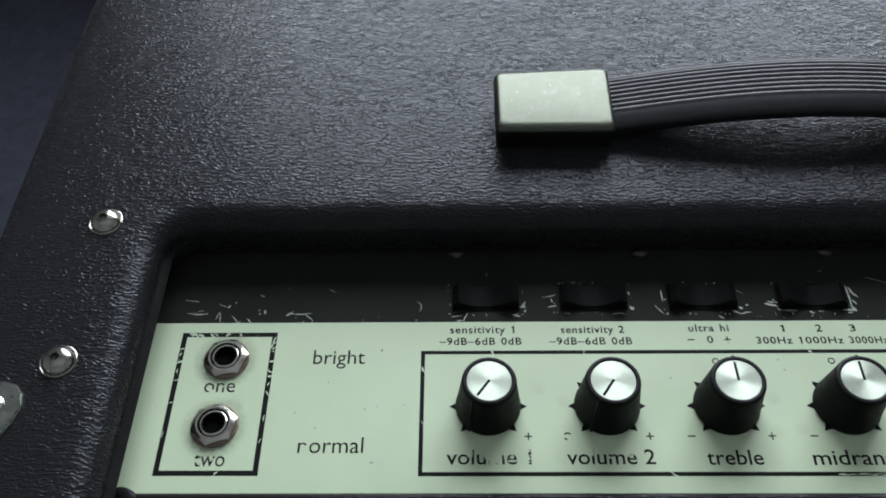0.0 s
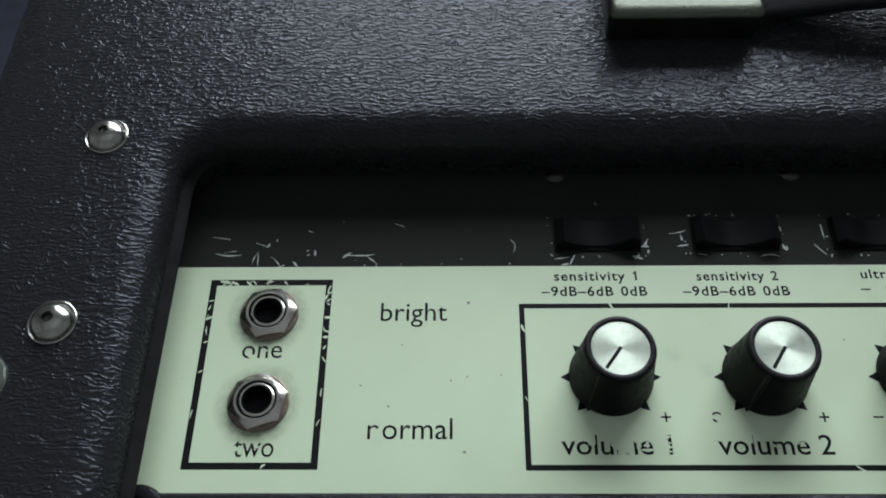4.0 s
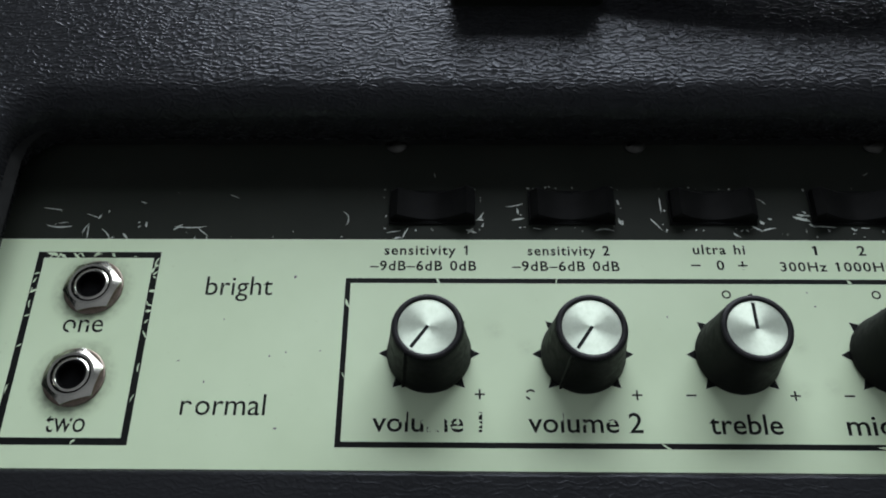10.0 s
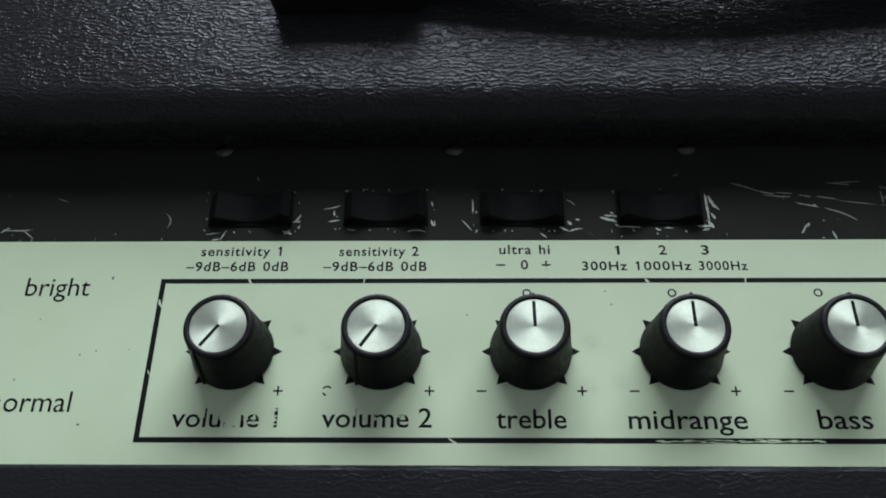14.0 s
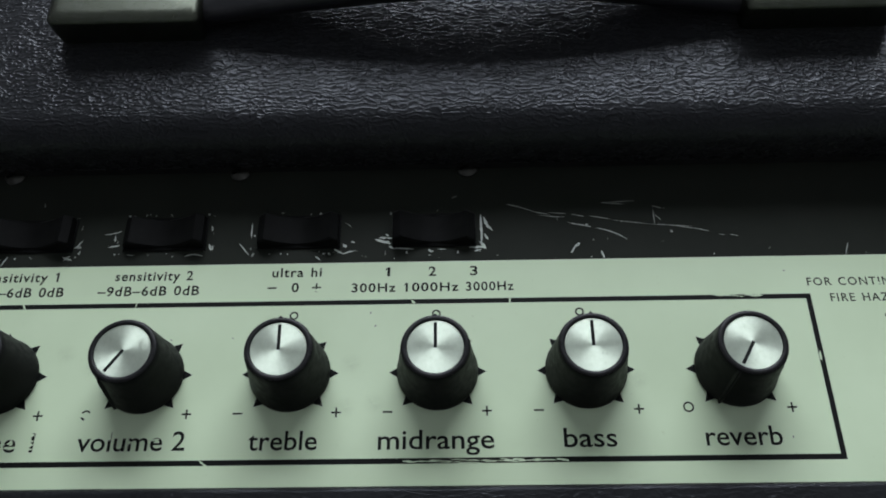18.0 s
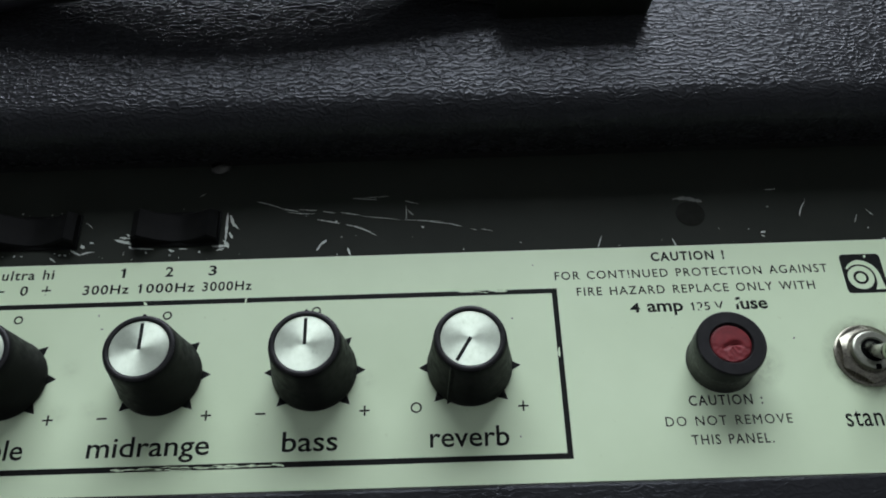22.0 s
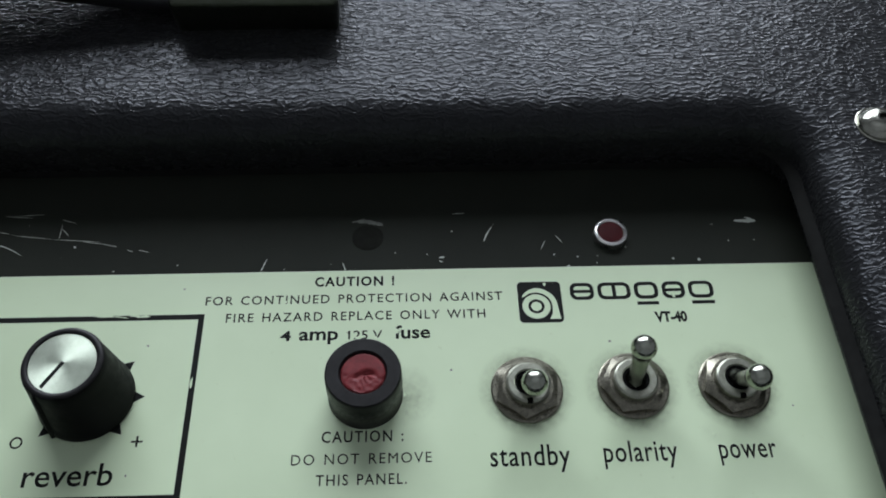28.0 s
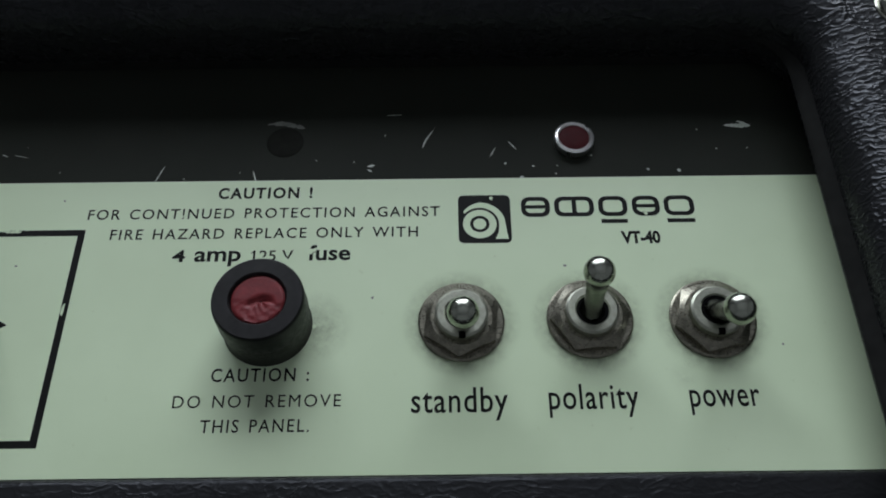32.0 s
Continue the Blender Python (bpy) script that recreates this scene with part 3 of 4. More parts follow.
for row in [(12.9, 15.5, 4.3, 8, 0.0, 0.50), (16.1, 15.0, 3.9, 65, 0.0, 0.40), (13.9, 13.4, 2.5, 9, 0.0, 0.50), (35.5, 15.7, 3.3, -18, 0.0, 0.70), (35.3, 15.8, 2.5, 52, 0.0, 0.50), (38.5, 20.8, 3.0, 55, 0.0, 0.50), (38.1, 19.5, 2.7, 0, 0.0, 0.40), (38.9, 17.4, 0.8, -48, 0.0, 0.60), (27.7, 20.6, 6.3, 23, 0.0, 0.25), (48.5, 24.7, 5.5, 13, -0.3, 0.40), (49.5, 19.8, 3.6, 10, 0.0, 0.60), (49.4, 22.6, 2.4, -83, 0.0, 0.50), (74.7, 15.8, 5.7, 0, 0.7, 0.50), (79.4, 19.1, 2.1, -76, 0.0, 0.70), (79.4, 25.7, 1.7, -79, 0.0, 0.70), (55.0, 16.6, 2.6, -9, 0.0, 0.40), (24.6, 35.2, 1.7, -79, 0.0, 0.30)]:
    scratch(*row)
for row in [(90.1, 18.1, 5.1, -51, 0.0, 0.35), (91.9, 24.7, 5.3, -88, 0.0, 0.50), (113.2, 14.5, 2.5, -39, 0.0, 0.40), (116.5, 16.0, 1.0, -37, 0.0, 0.70), (119.3, 16.8, 3.2, -30, 0.0, 0.70), (122.8, 16.3, 4.5, 15, 0.3, 0.50), (121.1, 18.8, 1.7, -57, 0.0, 0.80), (123.7, 20.0, 1.4, -8, 0.0, 0.50), (121.9, 26.0, 3.2, -40, 0.3, 0.25), (132.9, 20.0, 5.2, -18, 0.0, 0.90), (133.7, 21.3, 4.1, -5, 0.0, 0.60), (135.7, 17.8, 2.1, -34, 0.0, 0.60), (139.5, 17.4, 6.1, -4, 0.0, 0.60), (151.0, 17.0, 2.6, 0, 0.0, 0.40), (155.0, 35.8, 2.2, 29, 0.0, 0.25), (161.6, 17.6, 4.4, 0, 0.0, 0.80), (162.1, 16.5, 2.5, 19, 0.0, 0.50)]:
    scratch(*row)
for row in [(163.2, 24.1, 9.9, -89, 0.0, 0.90), (164.7, 26.2, 4.3, -72, 0.0, 0.90), (165.7, 24.7, 3.8, -55, 0.0, 0.60), (164.7, 21.2, 2.3, -62, 0.0, 0.80), (163.7, 18.1, 2.9, -57, 0.0, 1.10)]:
    scratch(*row)
for row in [(185.1, 28.3, 8.2, -6, -0.3, 0.25), (187.1, 29.2, 5.5, -6, 0.0, 0.22), (193.5, 28.2, 3.8, -14, 0.0, 0.22), (200.0, 27.4, 6.0, -11, 0.0, 0.22), (209.2, 25.6, 11.0, -8, 0.0, 0.18), (221.7, 24.2, 12.6, -5, 0.0, 0.18), (231.1, 22.4, 3.8, -17, 0.0, 0.25), (236.6, 20.6, 1.7, -22, 0.0, 0.25), (193.6, 24.9, 7.1, -13, 0.0, 0.35), (203.3, 21.5, 9.8, -25, 0.6, 0.35), (195.8, 24.9, 0.8, -1, 0.0, 0.80), (204.2, 32.5, 7.3, -6, 0.0, 0.22), (207.2, 33.1, 8.2, 3, 0.0, 0.18), (218.3, 30.8, 4.2, -16, 0.0, 0.20), (216.7, 27.4, 4.8, -90, 0.0, 0.20), (217.9, 27.2, 2.9, -48, 0.0, 0.22)]:
    scratch(*row)
for row in [(191.6, 16.7, 3.6, 60, 0.2, 0.50), (192.9, 18.3, 0.7, -1, 0.0, 0.60), (199.9, 14.3, 2.9, -71, 0.0, 0.50), (221.5, 22.1, 1.0, -53, 0.0, 0.50), (273.1, 14.8, 4.8, 70, 0.0, 0.30), (294.9, 13.7, 3.6, -72, 0.0, 0.45)]:
    scratch(*row)
for row in [(175.4, 31.4, 8.6, -19, 0.2, 0.3), (182.0, 29.3, 5.6, -13, 0.0, 0.26), (226.5, 23.3, 7.0, -9, 0.0, 0.16), (240.5, 20.3, 3.2, -14, 0.0, 0.2), (192.4, 17.6, 1.6, 30, 0.0, 0.6), (190.6, 15.4, 1.0, 60, 0.0, 0.5)]:
    scratch(*row)
# pale crescent: highlight painted along the worn upper rim of the plug
scratch(300.4, 28.4, 7.6, -8, 0.7, 1.5, 0.03, FAINT)
scratch(303.6, 28.1, 3.4, -12, 0.2, 1.2, 0.035, FAINT)
for row in [(326.3, 31.4, 3.7, 3, 0.0, 0.30), (334.3, 24.2, 5.7, 63, 0.3, 0.45), (349.2, 20.2, 3.0, 65, 0.0, 0.25), (353.8, 22.1, 3.1, -53, 0.0, 0.25), (407.0, 27.2, 6.1, -2, 0.0, 1.30), (408.6, 27.9, 3.1, -23, 0.0, 0.70), (384.5, 14.9, 0.6, -35, 0.0, 0.70), (391.5, 14.5, 0.9, -13, 0.0, 0.80), (401.0, 20.6, 0.5, -25, 0.0, 0.50), (321.2, 16.6, 1.7, 12, 0.0, 0.60), (320.9, 15.3, 1.1, -29, 0.0, 0.50), (355.6, 13.1, 0.9, 11, 0.0, 0.60), (358.3, 16.1, 0.7, -34, 0.0, 0.40), (352.0, 16.9, 0.7, 31, 0.0, 0.40)]:
    scratch(*row)
for cx in (24.0, 65.3, 106.9, 148.6):
    for i in range(16):
        a = rng.uniform(0, TAU)
        chip(cx + 14.6 * max(-1, min(1, 1.5 * math.cos(a))) + rng.uniform(-0.8, 0.9), 23.7 + 7.2 * max(-1, min(1, 1.5 * math.sin(a))) + rng.uniform(-0.9, 0.3), rng.uniform(0.12, 0.42), 0.03, BARE, rng.uniform(0.7, 2.0), rng.uniform(0, 180))
for i in range(46):
    chip(rng.uniform(-95, 412), rng.uniform(13.6, 30) if i % 3 else rng.uniform(13.4, 16), rng.uniform(0.08, 0.24), 0.03, BARE, rng.uniform(0.6, 2.2), rng.uniform(0, 180))
# flakes off the printed outlines
for x, y, ln, dg, w in ((-86.6, 7.7, 3.2, -12, 1.3), (-83.6, 7.2, 2.6, -30, 0.9), (-79.0, 7.6, 1.8, 50, 0.4), (-77.8, 7.4, 1.8, -50, 0.4), (-73.4, 7.5, 2.6, 20, 0.4), (-68.5, 7.4, 1.8, -60, 0.5), (-62.2, 6.9, 1.0, 20, 0.4), (-55.6, 5.6, 1.9, 60, 0.6), (-55.2, 4.0, 1.5, 10, 0.8), (-55.5, 1.5, 1.6, 40, 0.7), (-55.6, 0.2, 1.2, -30, 0.5), (-55.3, -4.2, 2.3, -3, 0.9), (-55.4, -8.6, 2.3, -20, 0.6), (-55.4, -10.4, 2.4, 4, 0.8), (-55.6, -13.6, 1.5, 60, 0.5), (-55.5, -17.5, 2.4, -58, 0.5), (-89.8, 1.4, 1.6, 15, 0.7), (-90.0, -0.8, 1.9, 70, 0.6), (-89.6, -4.2, 2.6, 28, 0.6), (-89.6, -11.9, 1.8, 20, 0.5), (-89.8, -21.0, 1.6, 35, 0.4)):
    scratch(x, y, ln, dg, 0.0, w, 0.10, GREEN)
for row in [(-86.6, 7.1), (-84.6, 6.8), (-79.2, 7.1), (-73.5, 7.5), (-68.6, 7.4), (-89.8, -8.3), (-90.2, -33.5), (-56.0, -8.1), (-56.0, 2.6), (-55.7, 4.5), (-55.4, -27.4), (-55.6, -36.1), (-69.2, -48.1), (-90.0, -3.9), (26.1, -0.4), (142.6, -0.6), (171.3, -0.6), (86.0, -48.4), (60.0, -0.5), (0.6, -7.8), (0.8, -29.2), (258.3, -19.5)]:
    scratch(row[0], row[1], rng.uniform(1.6, 3.3), rng.uniform(15.0, 146.1), 0.2, rng.uniform(0.3, 0.8), 0.10, GREEN)
for x0, x1, y0 in ((142.0, 186.0, -48.4), (150.0, 176.0, -48.9), (232.0, 244.0, -0.3)):
    x = x0
    while x < x1:
        step = rng.uniform(1.5, 4.4)
        scratch(x, y0 + rng.uniform(-0.3, 0.3), step * 1.2, rng.uniform(-9.0, 3.9), 0.1, rng.uniform(0.2, 0.8), 0.10, GREEN)
        x += step
# letters rubbed away in part
for x, y, r, st, dg in ((15.6, -40.5, 1.0, 0.9, 0), (24.6, -42.9, 0.9, 1.4, 0), (27.0, -43.8, 1.2, 1.0, 20), (22.0, -41.3, 0.7, 1.6, 0), (29.6, -42.5, 0.7, 1.3, 30), (31.8, -42.1, 1.0, 0.7, 0), (37.2, -42.7, 0.8, 1.0, 0), (58.4, -40.3, 1.1, 0.8, 0), (64.8, -42.5, 0.7, 1.0, 0), (38.2, -38.9, 0.1, 1, 0)):
    chip(x, y, r, 0.11, GREEN, st, dg)
for x, y, r, st, dg in ((-38.6, -39.0, 1.0, 0.8, 90), (-38.4, -37.2, 0.9, 1.0, 0), (-76.0, -16.4, 0.7, 2.0, 0), (-72.0, -14.6, 0.5, 1.2, 0), (-76.8, -43.4, 0.8, 0.9, 30), (-71.2, -42.9, 0.5, 1.4, 20), (308.9, -6.0, 1.1, 0.7, 90), (299.0, -7.8, 0.7, 1.6, 0), (303.4, -8.0, 0.7, 1.5, 0), (279.9, 3.3, 0.5, 0.8, 0), (113.4, 3.5, 0.5, 1.4, 0), (141.2, 4.3, 0.4, 1.0, 0), (348.3, 7.2, 0.5, 1.2, 60), (364.9, 4.9, 0.4, 1.6, 40), (382.4, 2.9, 0.6, 0.8, 0)):
    chip(x, y, r, 0.11, GREEN, st, dg)
for x, y, ln, dg, w in ((-39.5, -40.0, 3.6, 88, 1.7), (-39.0, -38.7, 2.0, 92, 1.5), (-40.2, -36.0, 1.5, 0, 0.7), (17.3, -40.6, 2.8, 90, 1.5), (24.9, -42.2, 5.6, 1, 2.3), (25.6, -43.3, 4.6, 2, 1.1), (24.2, -44.4, 2.2, 84, 0.7), (26.2, -44.3, 2.0, 96, 0.7), (31.2, -43.6, 3.2, 4, 0.7), (37.3, -41.7, 1.8, 0, 0.5), (37.3, -42.9, 1.9, 3, 0.5), (37.4, -40.0, 1.8, 5, 0.7), (37.4, -44.0, 1.8, -4, 0.4), (58.7, -40.4, 2.6, 90, 1.6), (72.0, -41.8, 2.0, 10, 0.8)):
    scratch(x, y, ln, dg, 0.0, w, 0.115, GREEN)
for x0, x1, y0, y1 in ((-40.45, -38.45, -41.2, -37.7), (-40.1, -38.45, -36.7, -35.4), (16.3, 18.2, -42.3, -38.2), (22.6, 28.2, -43.3, -40.3), (57.9, 59.5, -41.7, -38.6)):
    bm = bmesh.new()
    k = 7
    row = [[bm.verts.new(((x0 + (x1 - x0) * i / k) * MM, (y + rng.uniform(-0.25, 0.25)) * MM, 0.118 * MM)) for i in range(k + 1)] for y in (y0, y1)]
    for i in range(k):
        bm.faces.new((row[0][i], row[0][i + 1], row[1][i + 1], row[1][i]))
    part("rubbed_patch", bm, GREEN, panel)
# a printed ring of which two arcs are left
for a0, a1 in ((35, 150), (205, 262)):
    bm = bmesh.new()
    k = 8
    arc = [[bm.verts.new((r * math.cos(radians(a0 + (a1 - a0) * i / k)) * MM, r * math.sin(radians(a0 + (a1 - a0) * i / k)) * MM, (ZP + 0.02) * MM)) for i in range(k + 1)] for r in (1.0, 1.5)]
    for i in range(k):
        bm.faces.new((arc[0][i], arc[0][i + 1], arc[1][i + 1], arc[1][i]))
    part("ring_mark", bm, INK, panel, at=(51.2, -34.5, 0))
# specks and stains on the green field
STAIN = worn("grey_stain", (0.2, 0.2, 0.19), 0.6, 0.0, 500.0, 0.3)
for x, y, r in ((-14.9, 0.4, 0.5), (-44.8, -25.3, 0.3), (-33.7, -12.9, 0.25), (-19.9, -23.8, 0.3), (-37.0, -31.3, 0.3), (-16.3, -44.2, 0.4), (246.0, -8.9, 0.3), (131.5, -8.4, 0.3), (113.0, -13.0, 0.3), (72.0, -12.0, 0.3), (-6.1, -22.2, 0.3), (-15.5, -22.7, 0.25), (253.0, 7.8, 0.3), (322.5, -17.5, 0.4), (363.5, -10.3, 0.3), (246.0, -42.9, 0.3), (130.0, -4.1, 0.3), (406.2, -29.2, 0.3), (90.0, -11.7, 0.25)):
    chip(x, y, r, 0.09, STAIN, rng.uniform(1.0, 1.8), rng.uniform(0.0, 175.3))

# ---- knobs, with printed marks round them ----
KX = [23.9 + 41.94 * i for i in range(6)]
KY = -22.9


def ring_print(x, y, r, w):
    part("ring_mark", tube_ring(r - w, r, ZP - 0.03, ZP + 0.02, 24, 0.005), INK, panel, at=(x, y, 0))


def sign_print(x, y, plus):
    bm = bmesh.new()
    bar(bm, x - 1.35, y - 0.24, x + 1.35, y + 0.24)
    if plus:
        bar(bm, x - 0.24, y + 0.24, x + 0.24, y + 1.4)
        bar(bm, x - 0.24, y - 1.4, x + 0.24, y - 0.24)
    part("sign_mark", bm, INK, panel)


for i, kx in enumerate(KX):
    for deg in (0, 45, 90, 135, 180, 225, 315):
        a = radians(deg)
        bm = bmesh.new()
        pts = [(13.8, 0.0), (11.6, 1.25), (10.0, 1.9), (10.0, -1.9), (11.6, -1.25)]
        for z in (ZP - 0.03, ZP + 0.02):
            bm.faces.new([bm.verts.new(((r * math.cos(a) - s * math.sin(a)) * MM, (r * math.sin(a) + s * math.cos(a)) * MM, z * MM)) for r, s in pts])
        part("tick_mark", bm, INK, panel, at=(kx, KY, 0))
    sign_print(kx + 13.7, KY - 11.6, True)
    if i in (2, 3, 4):
        sign_print(kx - 13.9, KY - 11.6, False)
        ring_print(kx - 0.4, -4.7, 1.3, 0.45)
    elif i == 5:
        ring_print(kx - 14.6, KY - 11.2, 1.5, 0.45)
sign_print(100.0, 4.5, False)
sign_print(113.4, 4.5, True)


def knob(x, angle):
    def fluted(a, r, z):
        return r - (0.07 if 2.4 < z < 17.8 and round(a * 192 / TAU) % 2 else 0.0)

    body = lathe([(11.0, 0.1), (11.5, 0.4), (11.5, 1.5), (11.35, 2.2), (11.2, 2.8), (9.5, 16.2), (9.42, 17.6), (9.15, 18.4), (8.95, 18.5), (8.6, 18.2), (7.65, 18.1)], 192, fluted)
    k = part("knob", body, BLACK, amp, "black tapered plastic knob", at=(x, KY, 0.07), turn=(0, 0, angle), smooth=40)
    bm = bmesh.new()
    rows = []
    for r, z, w, o in ((11.0, 0.3, 1.6, 1.2), (11.0, 2.4, 1.6, 1.0), (9.3, 16.6, 1.6, 0.9), (8.8, 18.3, 1.5, 0.9)):
        rows.append([bm.verts.new(p) for p in ((r * MM - 0.001, -w * MM, z * MM), ((r + o) * MM, -0.12 * MM, z * MM), ((r + o) * MM, 0.12 * MM, z * MM), (r * MM - 0.001, w * MM, z * MM))])
    for p, q in zip(rows, rows[1:]):
        for j in range(4):
            bm.faces.new((p[j], p[(j + 1) % 4], q[(j + 1) % 4], q[j]))
    bm.faces.new(rows[0][::-1])
    bm.faces.new(rows[-1])
    part("pointer_rib", bm, BLACK, k)
    part("rim", tube_ring(7.66, 9.0, 18.3, 18.82, 72, 0.2), CAPBLACK, k, "worn greyed rim", smooth=50)
    part("cap", lathe([(7.62, 18.0), (7.62, 18.4), (7.5, 18.5), (5.0, 18.5), (2.5, 18.5), (0.15, 18.5)], 72), SPUN, k, "spun aluminium disc")
    part("indicator_line", slab(bmesh.new(), -0.3, 7.0, -0.45, 0.45, 18.45, 18.56), INK, k, "black pointer line")
    return k


for kx, ang in zip(KX, (234, 236, 91, 90, 90, 239)):
    knob(kx, ang)

# ---- input jacks ----
def jack(x, y, turn):
    j = part("input_jack", tube_ring(5.6, 8.4, 0.06, 0.7, 48, 0.2), RUSTY, amp, "browned steel washer of the jack", at=(x, y, 0))
    part("hex_nut", hex_nut(5.5, 7.2, 0.7, 2.8), NICKEL, j, "nickel hexagon nut", turn=(0, 0, turn), smooth=22)
    part("bushing", tube_ring(4.0, 4.9, 0.5, 2.8, 48, 0.25), NICKEL, j, "threaded nickel bushing", smooth=30)
    part("thread_gap", tube_ring(4.9, 5.6, 0.5, 2.2, 48, 0.05), HOLE, j, "black ring for the shaded gap round the bushing")
    part("socket", tube_ring(3.6, 4.15, 0.3, 2.7, 40, 0.05), HOLE, j, "dark jack socket")
    part("socket_bottom", lathe([(3.7, 0.2), (3.7, 0.5)], 32), HOLE, j)


jack(-72.4, -3.2, 10)
jack(-72.4, -30.3, 18)

# ---- rocker switches ----
def rocker(x, y, tilt):
    body = slab(bmesh.new(), -12.9, 12.9, -5.9, 5.9, 0.0, 0.5, 0.2, 2)
    r = part("rocker_switch", body, SWITCH, amp, "black rocker switch bezel", at=(x, y, 0.02), smooth=40)
    n, bm, rows = 22, bmesh.new(), []
    for i in range(n + 1):
        u = -1 + 2 * i / n
        px = u * 12.4
        pz = 1.0 + 3.7 * min(1.0, abs(u) / 0.82) ** 1.8 + 0.7 * tilt * u - 1.8 * max(0.0, (abs(u) - 0.82) / 0.18)
        rows.append([bm.verts.new((px * MM, py * MM, z * MM)) for py, z in ((-5.2, 0.6), (-5.0, pz - 0.5), (-4.5, pz), (4.5, pz), (5.0, pz - 0.5), (5.2, 0.6))])
    for p, q in zip(rows, rows[1:]):
        for j in range(6):
            bm.faces.new((p[j], p[(j + 1) % 6], q[(j + 1) % 6], q[j]))
    bm.faces.new(rows[0])
    bm.faces.new(rows[-1][::-1])
    part("rocker", bm, SWITCH, r, "black concave rocker with raised ends", smooth=30)


for rx, tl in ((24.0, 1.2), (65.3, 1.0), (106.9, 0.3), (148.6, -0.8)):
    rocker(rx, 23.7, tl)

# ---- fuse holder ----
fuse = part("fuse_holder", lathe([(8.95, 5.6), (9.2, 6.2), (9.1, 11.4), (9.0, 11.9), (8.7, 12.2), (5.8, 12.2), (5.5, 11.9), (5.4, 10.8)], 72), CAPBLACK, amp, "black fuse holder cap", at=(301.2, -23.6, 0), smooth=40)
part("skirt", lathe([(9.2, 0.06), (8.9, 0.6), (8.8, 3.0), (8.95, 5.7)], 64), SKIRT, fuse, "dull scuffed lower skirt", smooth=40)
bm = bmesh.new()
seg, rows = 64, []
for r in (0.0, 0.5, 1.0, 1.5, 2.0, 2.5, 3.0, 3.5, 4.0, 4.5, 5.0, 5.3):
    ring = []
    for i in range(seg):
        a = TAU * i / seg
        x, y = r * math.cos(a), r * math.sin(a)
        edge = y - 0.9 * math.sin(x * 0.9 + 0.6) * 0.6 + 0.3
        gouge = max(0.0, 1 - abs(edge + 0.1) / 0.9) * max(0.0, 1 - (abs(x - 0.4) / 2.8) ** 4)
        chewed = 0.5 if edge < 0 else 0.03
        rough = chewed * (noise.noise((x * 1.5, y * 2.2, 2.0)) * 0.75 + 0.3 * noise.noise((x * 4.0, y * 4.0, 5.0)) - 0.25)
        ring.append(bm.verts.new((x * MM, y * MM, (11.4 + (0.25 if r < 5.1 else 0.0) - 0.6 * min(1.0, 1.4 * gouge) + rough) * MM)))
    rows.append(ring)
for p, q in zip(rows, rows[1:]):
    for i in range(seg):
        bm.faces.new((p[i], p[(i + 1) % seg], q[(i + 1) % seg], q[i]))
bmesh.ops.remove_doubles(bm, verts=bm.verts, dist=1e-6)
part("fuse_carrier", bm, RED, fuse, "worn red insert with a chewed slot", smooth=50)

def grime_material(name, reach, strength):
    """Greasy dirt that thins out from the middle of its patch."""
    m, nt, b = base_mat(name, (0.10, 0.09, 0.065), 0.6)
    g = nt.nodes.new("ShaderNodeTexGradient")
    g.gradient_type = "SPHERICAL"
    sc = nt.nodes.new("ShaderNodeVectorMath")
    sc.operation = "SCALE"
    co = coords(nt)
    nt.links.new(co, sc.inputs[0])
    sc.inputs["Scale"].default_value = 1.0 / (reach * MM)
    nt.links.new(sc.outputs[0], g.inputs[0])
    n = noisy(nt, 420.0, 5.0, 0.7, co)
    patch = ramp(nt, n.outputs[0], [(0.35, (0.15,) * 3), (0.75, (1, 1, 1))])
    nt.links.new(math_node(nt, "MULTIPLY", math_node(nt, "MULTIPLY", g.outputs[1], patch), strength), b.inputs["Alpha"])
    return m


GRIME = grime_material("greasy_dirt", 12.5, 1.5)
GRIME_SPOT = grime_material("greasy_spot", 3.4, 0.16)
GRIME_SIDE = grime_material("greasy_dirt_smear", 8.5, 0.55)
for gx, gy in ((-72.6, -3.6), (-72.6, -30.8), (341.0, -23.4), (367.5, -23.4), (392.8, -23.2)):
    part("dirt_ring", lathe([(7.0, 0.115), (12.6, 0.115)], 40, closed_top=False, closed_bottom=False), GRIME, panel, "greasy dirt round a fitting", at=(gx, gy, 0))
for gx, gy in ((125.0, -20.0), (124.0, -33.0), (132.0, -32.0), (42.0, -16.0), (206.0, -26.0), (50.5, -21.0), (-66.0, -21.0), (385.0, -36.0)):
    part("dirt_spot", lathe([(0.3, 0.118), (3.4, 0.118)], 24, closed_top=False, closed_bottom=False), GRIME_SPOT, panel, "faint greasy spot", at=(gx, gy, 0))
part("dirt_smear", lathe([(0.5, 0.12), (8.4, 0.12)], 32, closed_top=False, closed_bottom=False), GRIME_SIDE, panel, "greasy smear beside the fuse holder", at=(310.6, -24.0, 0))

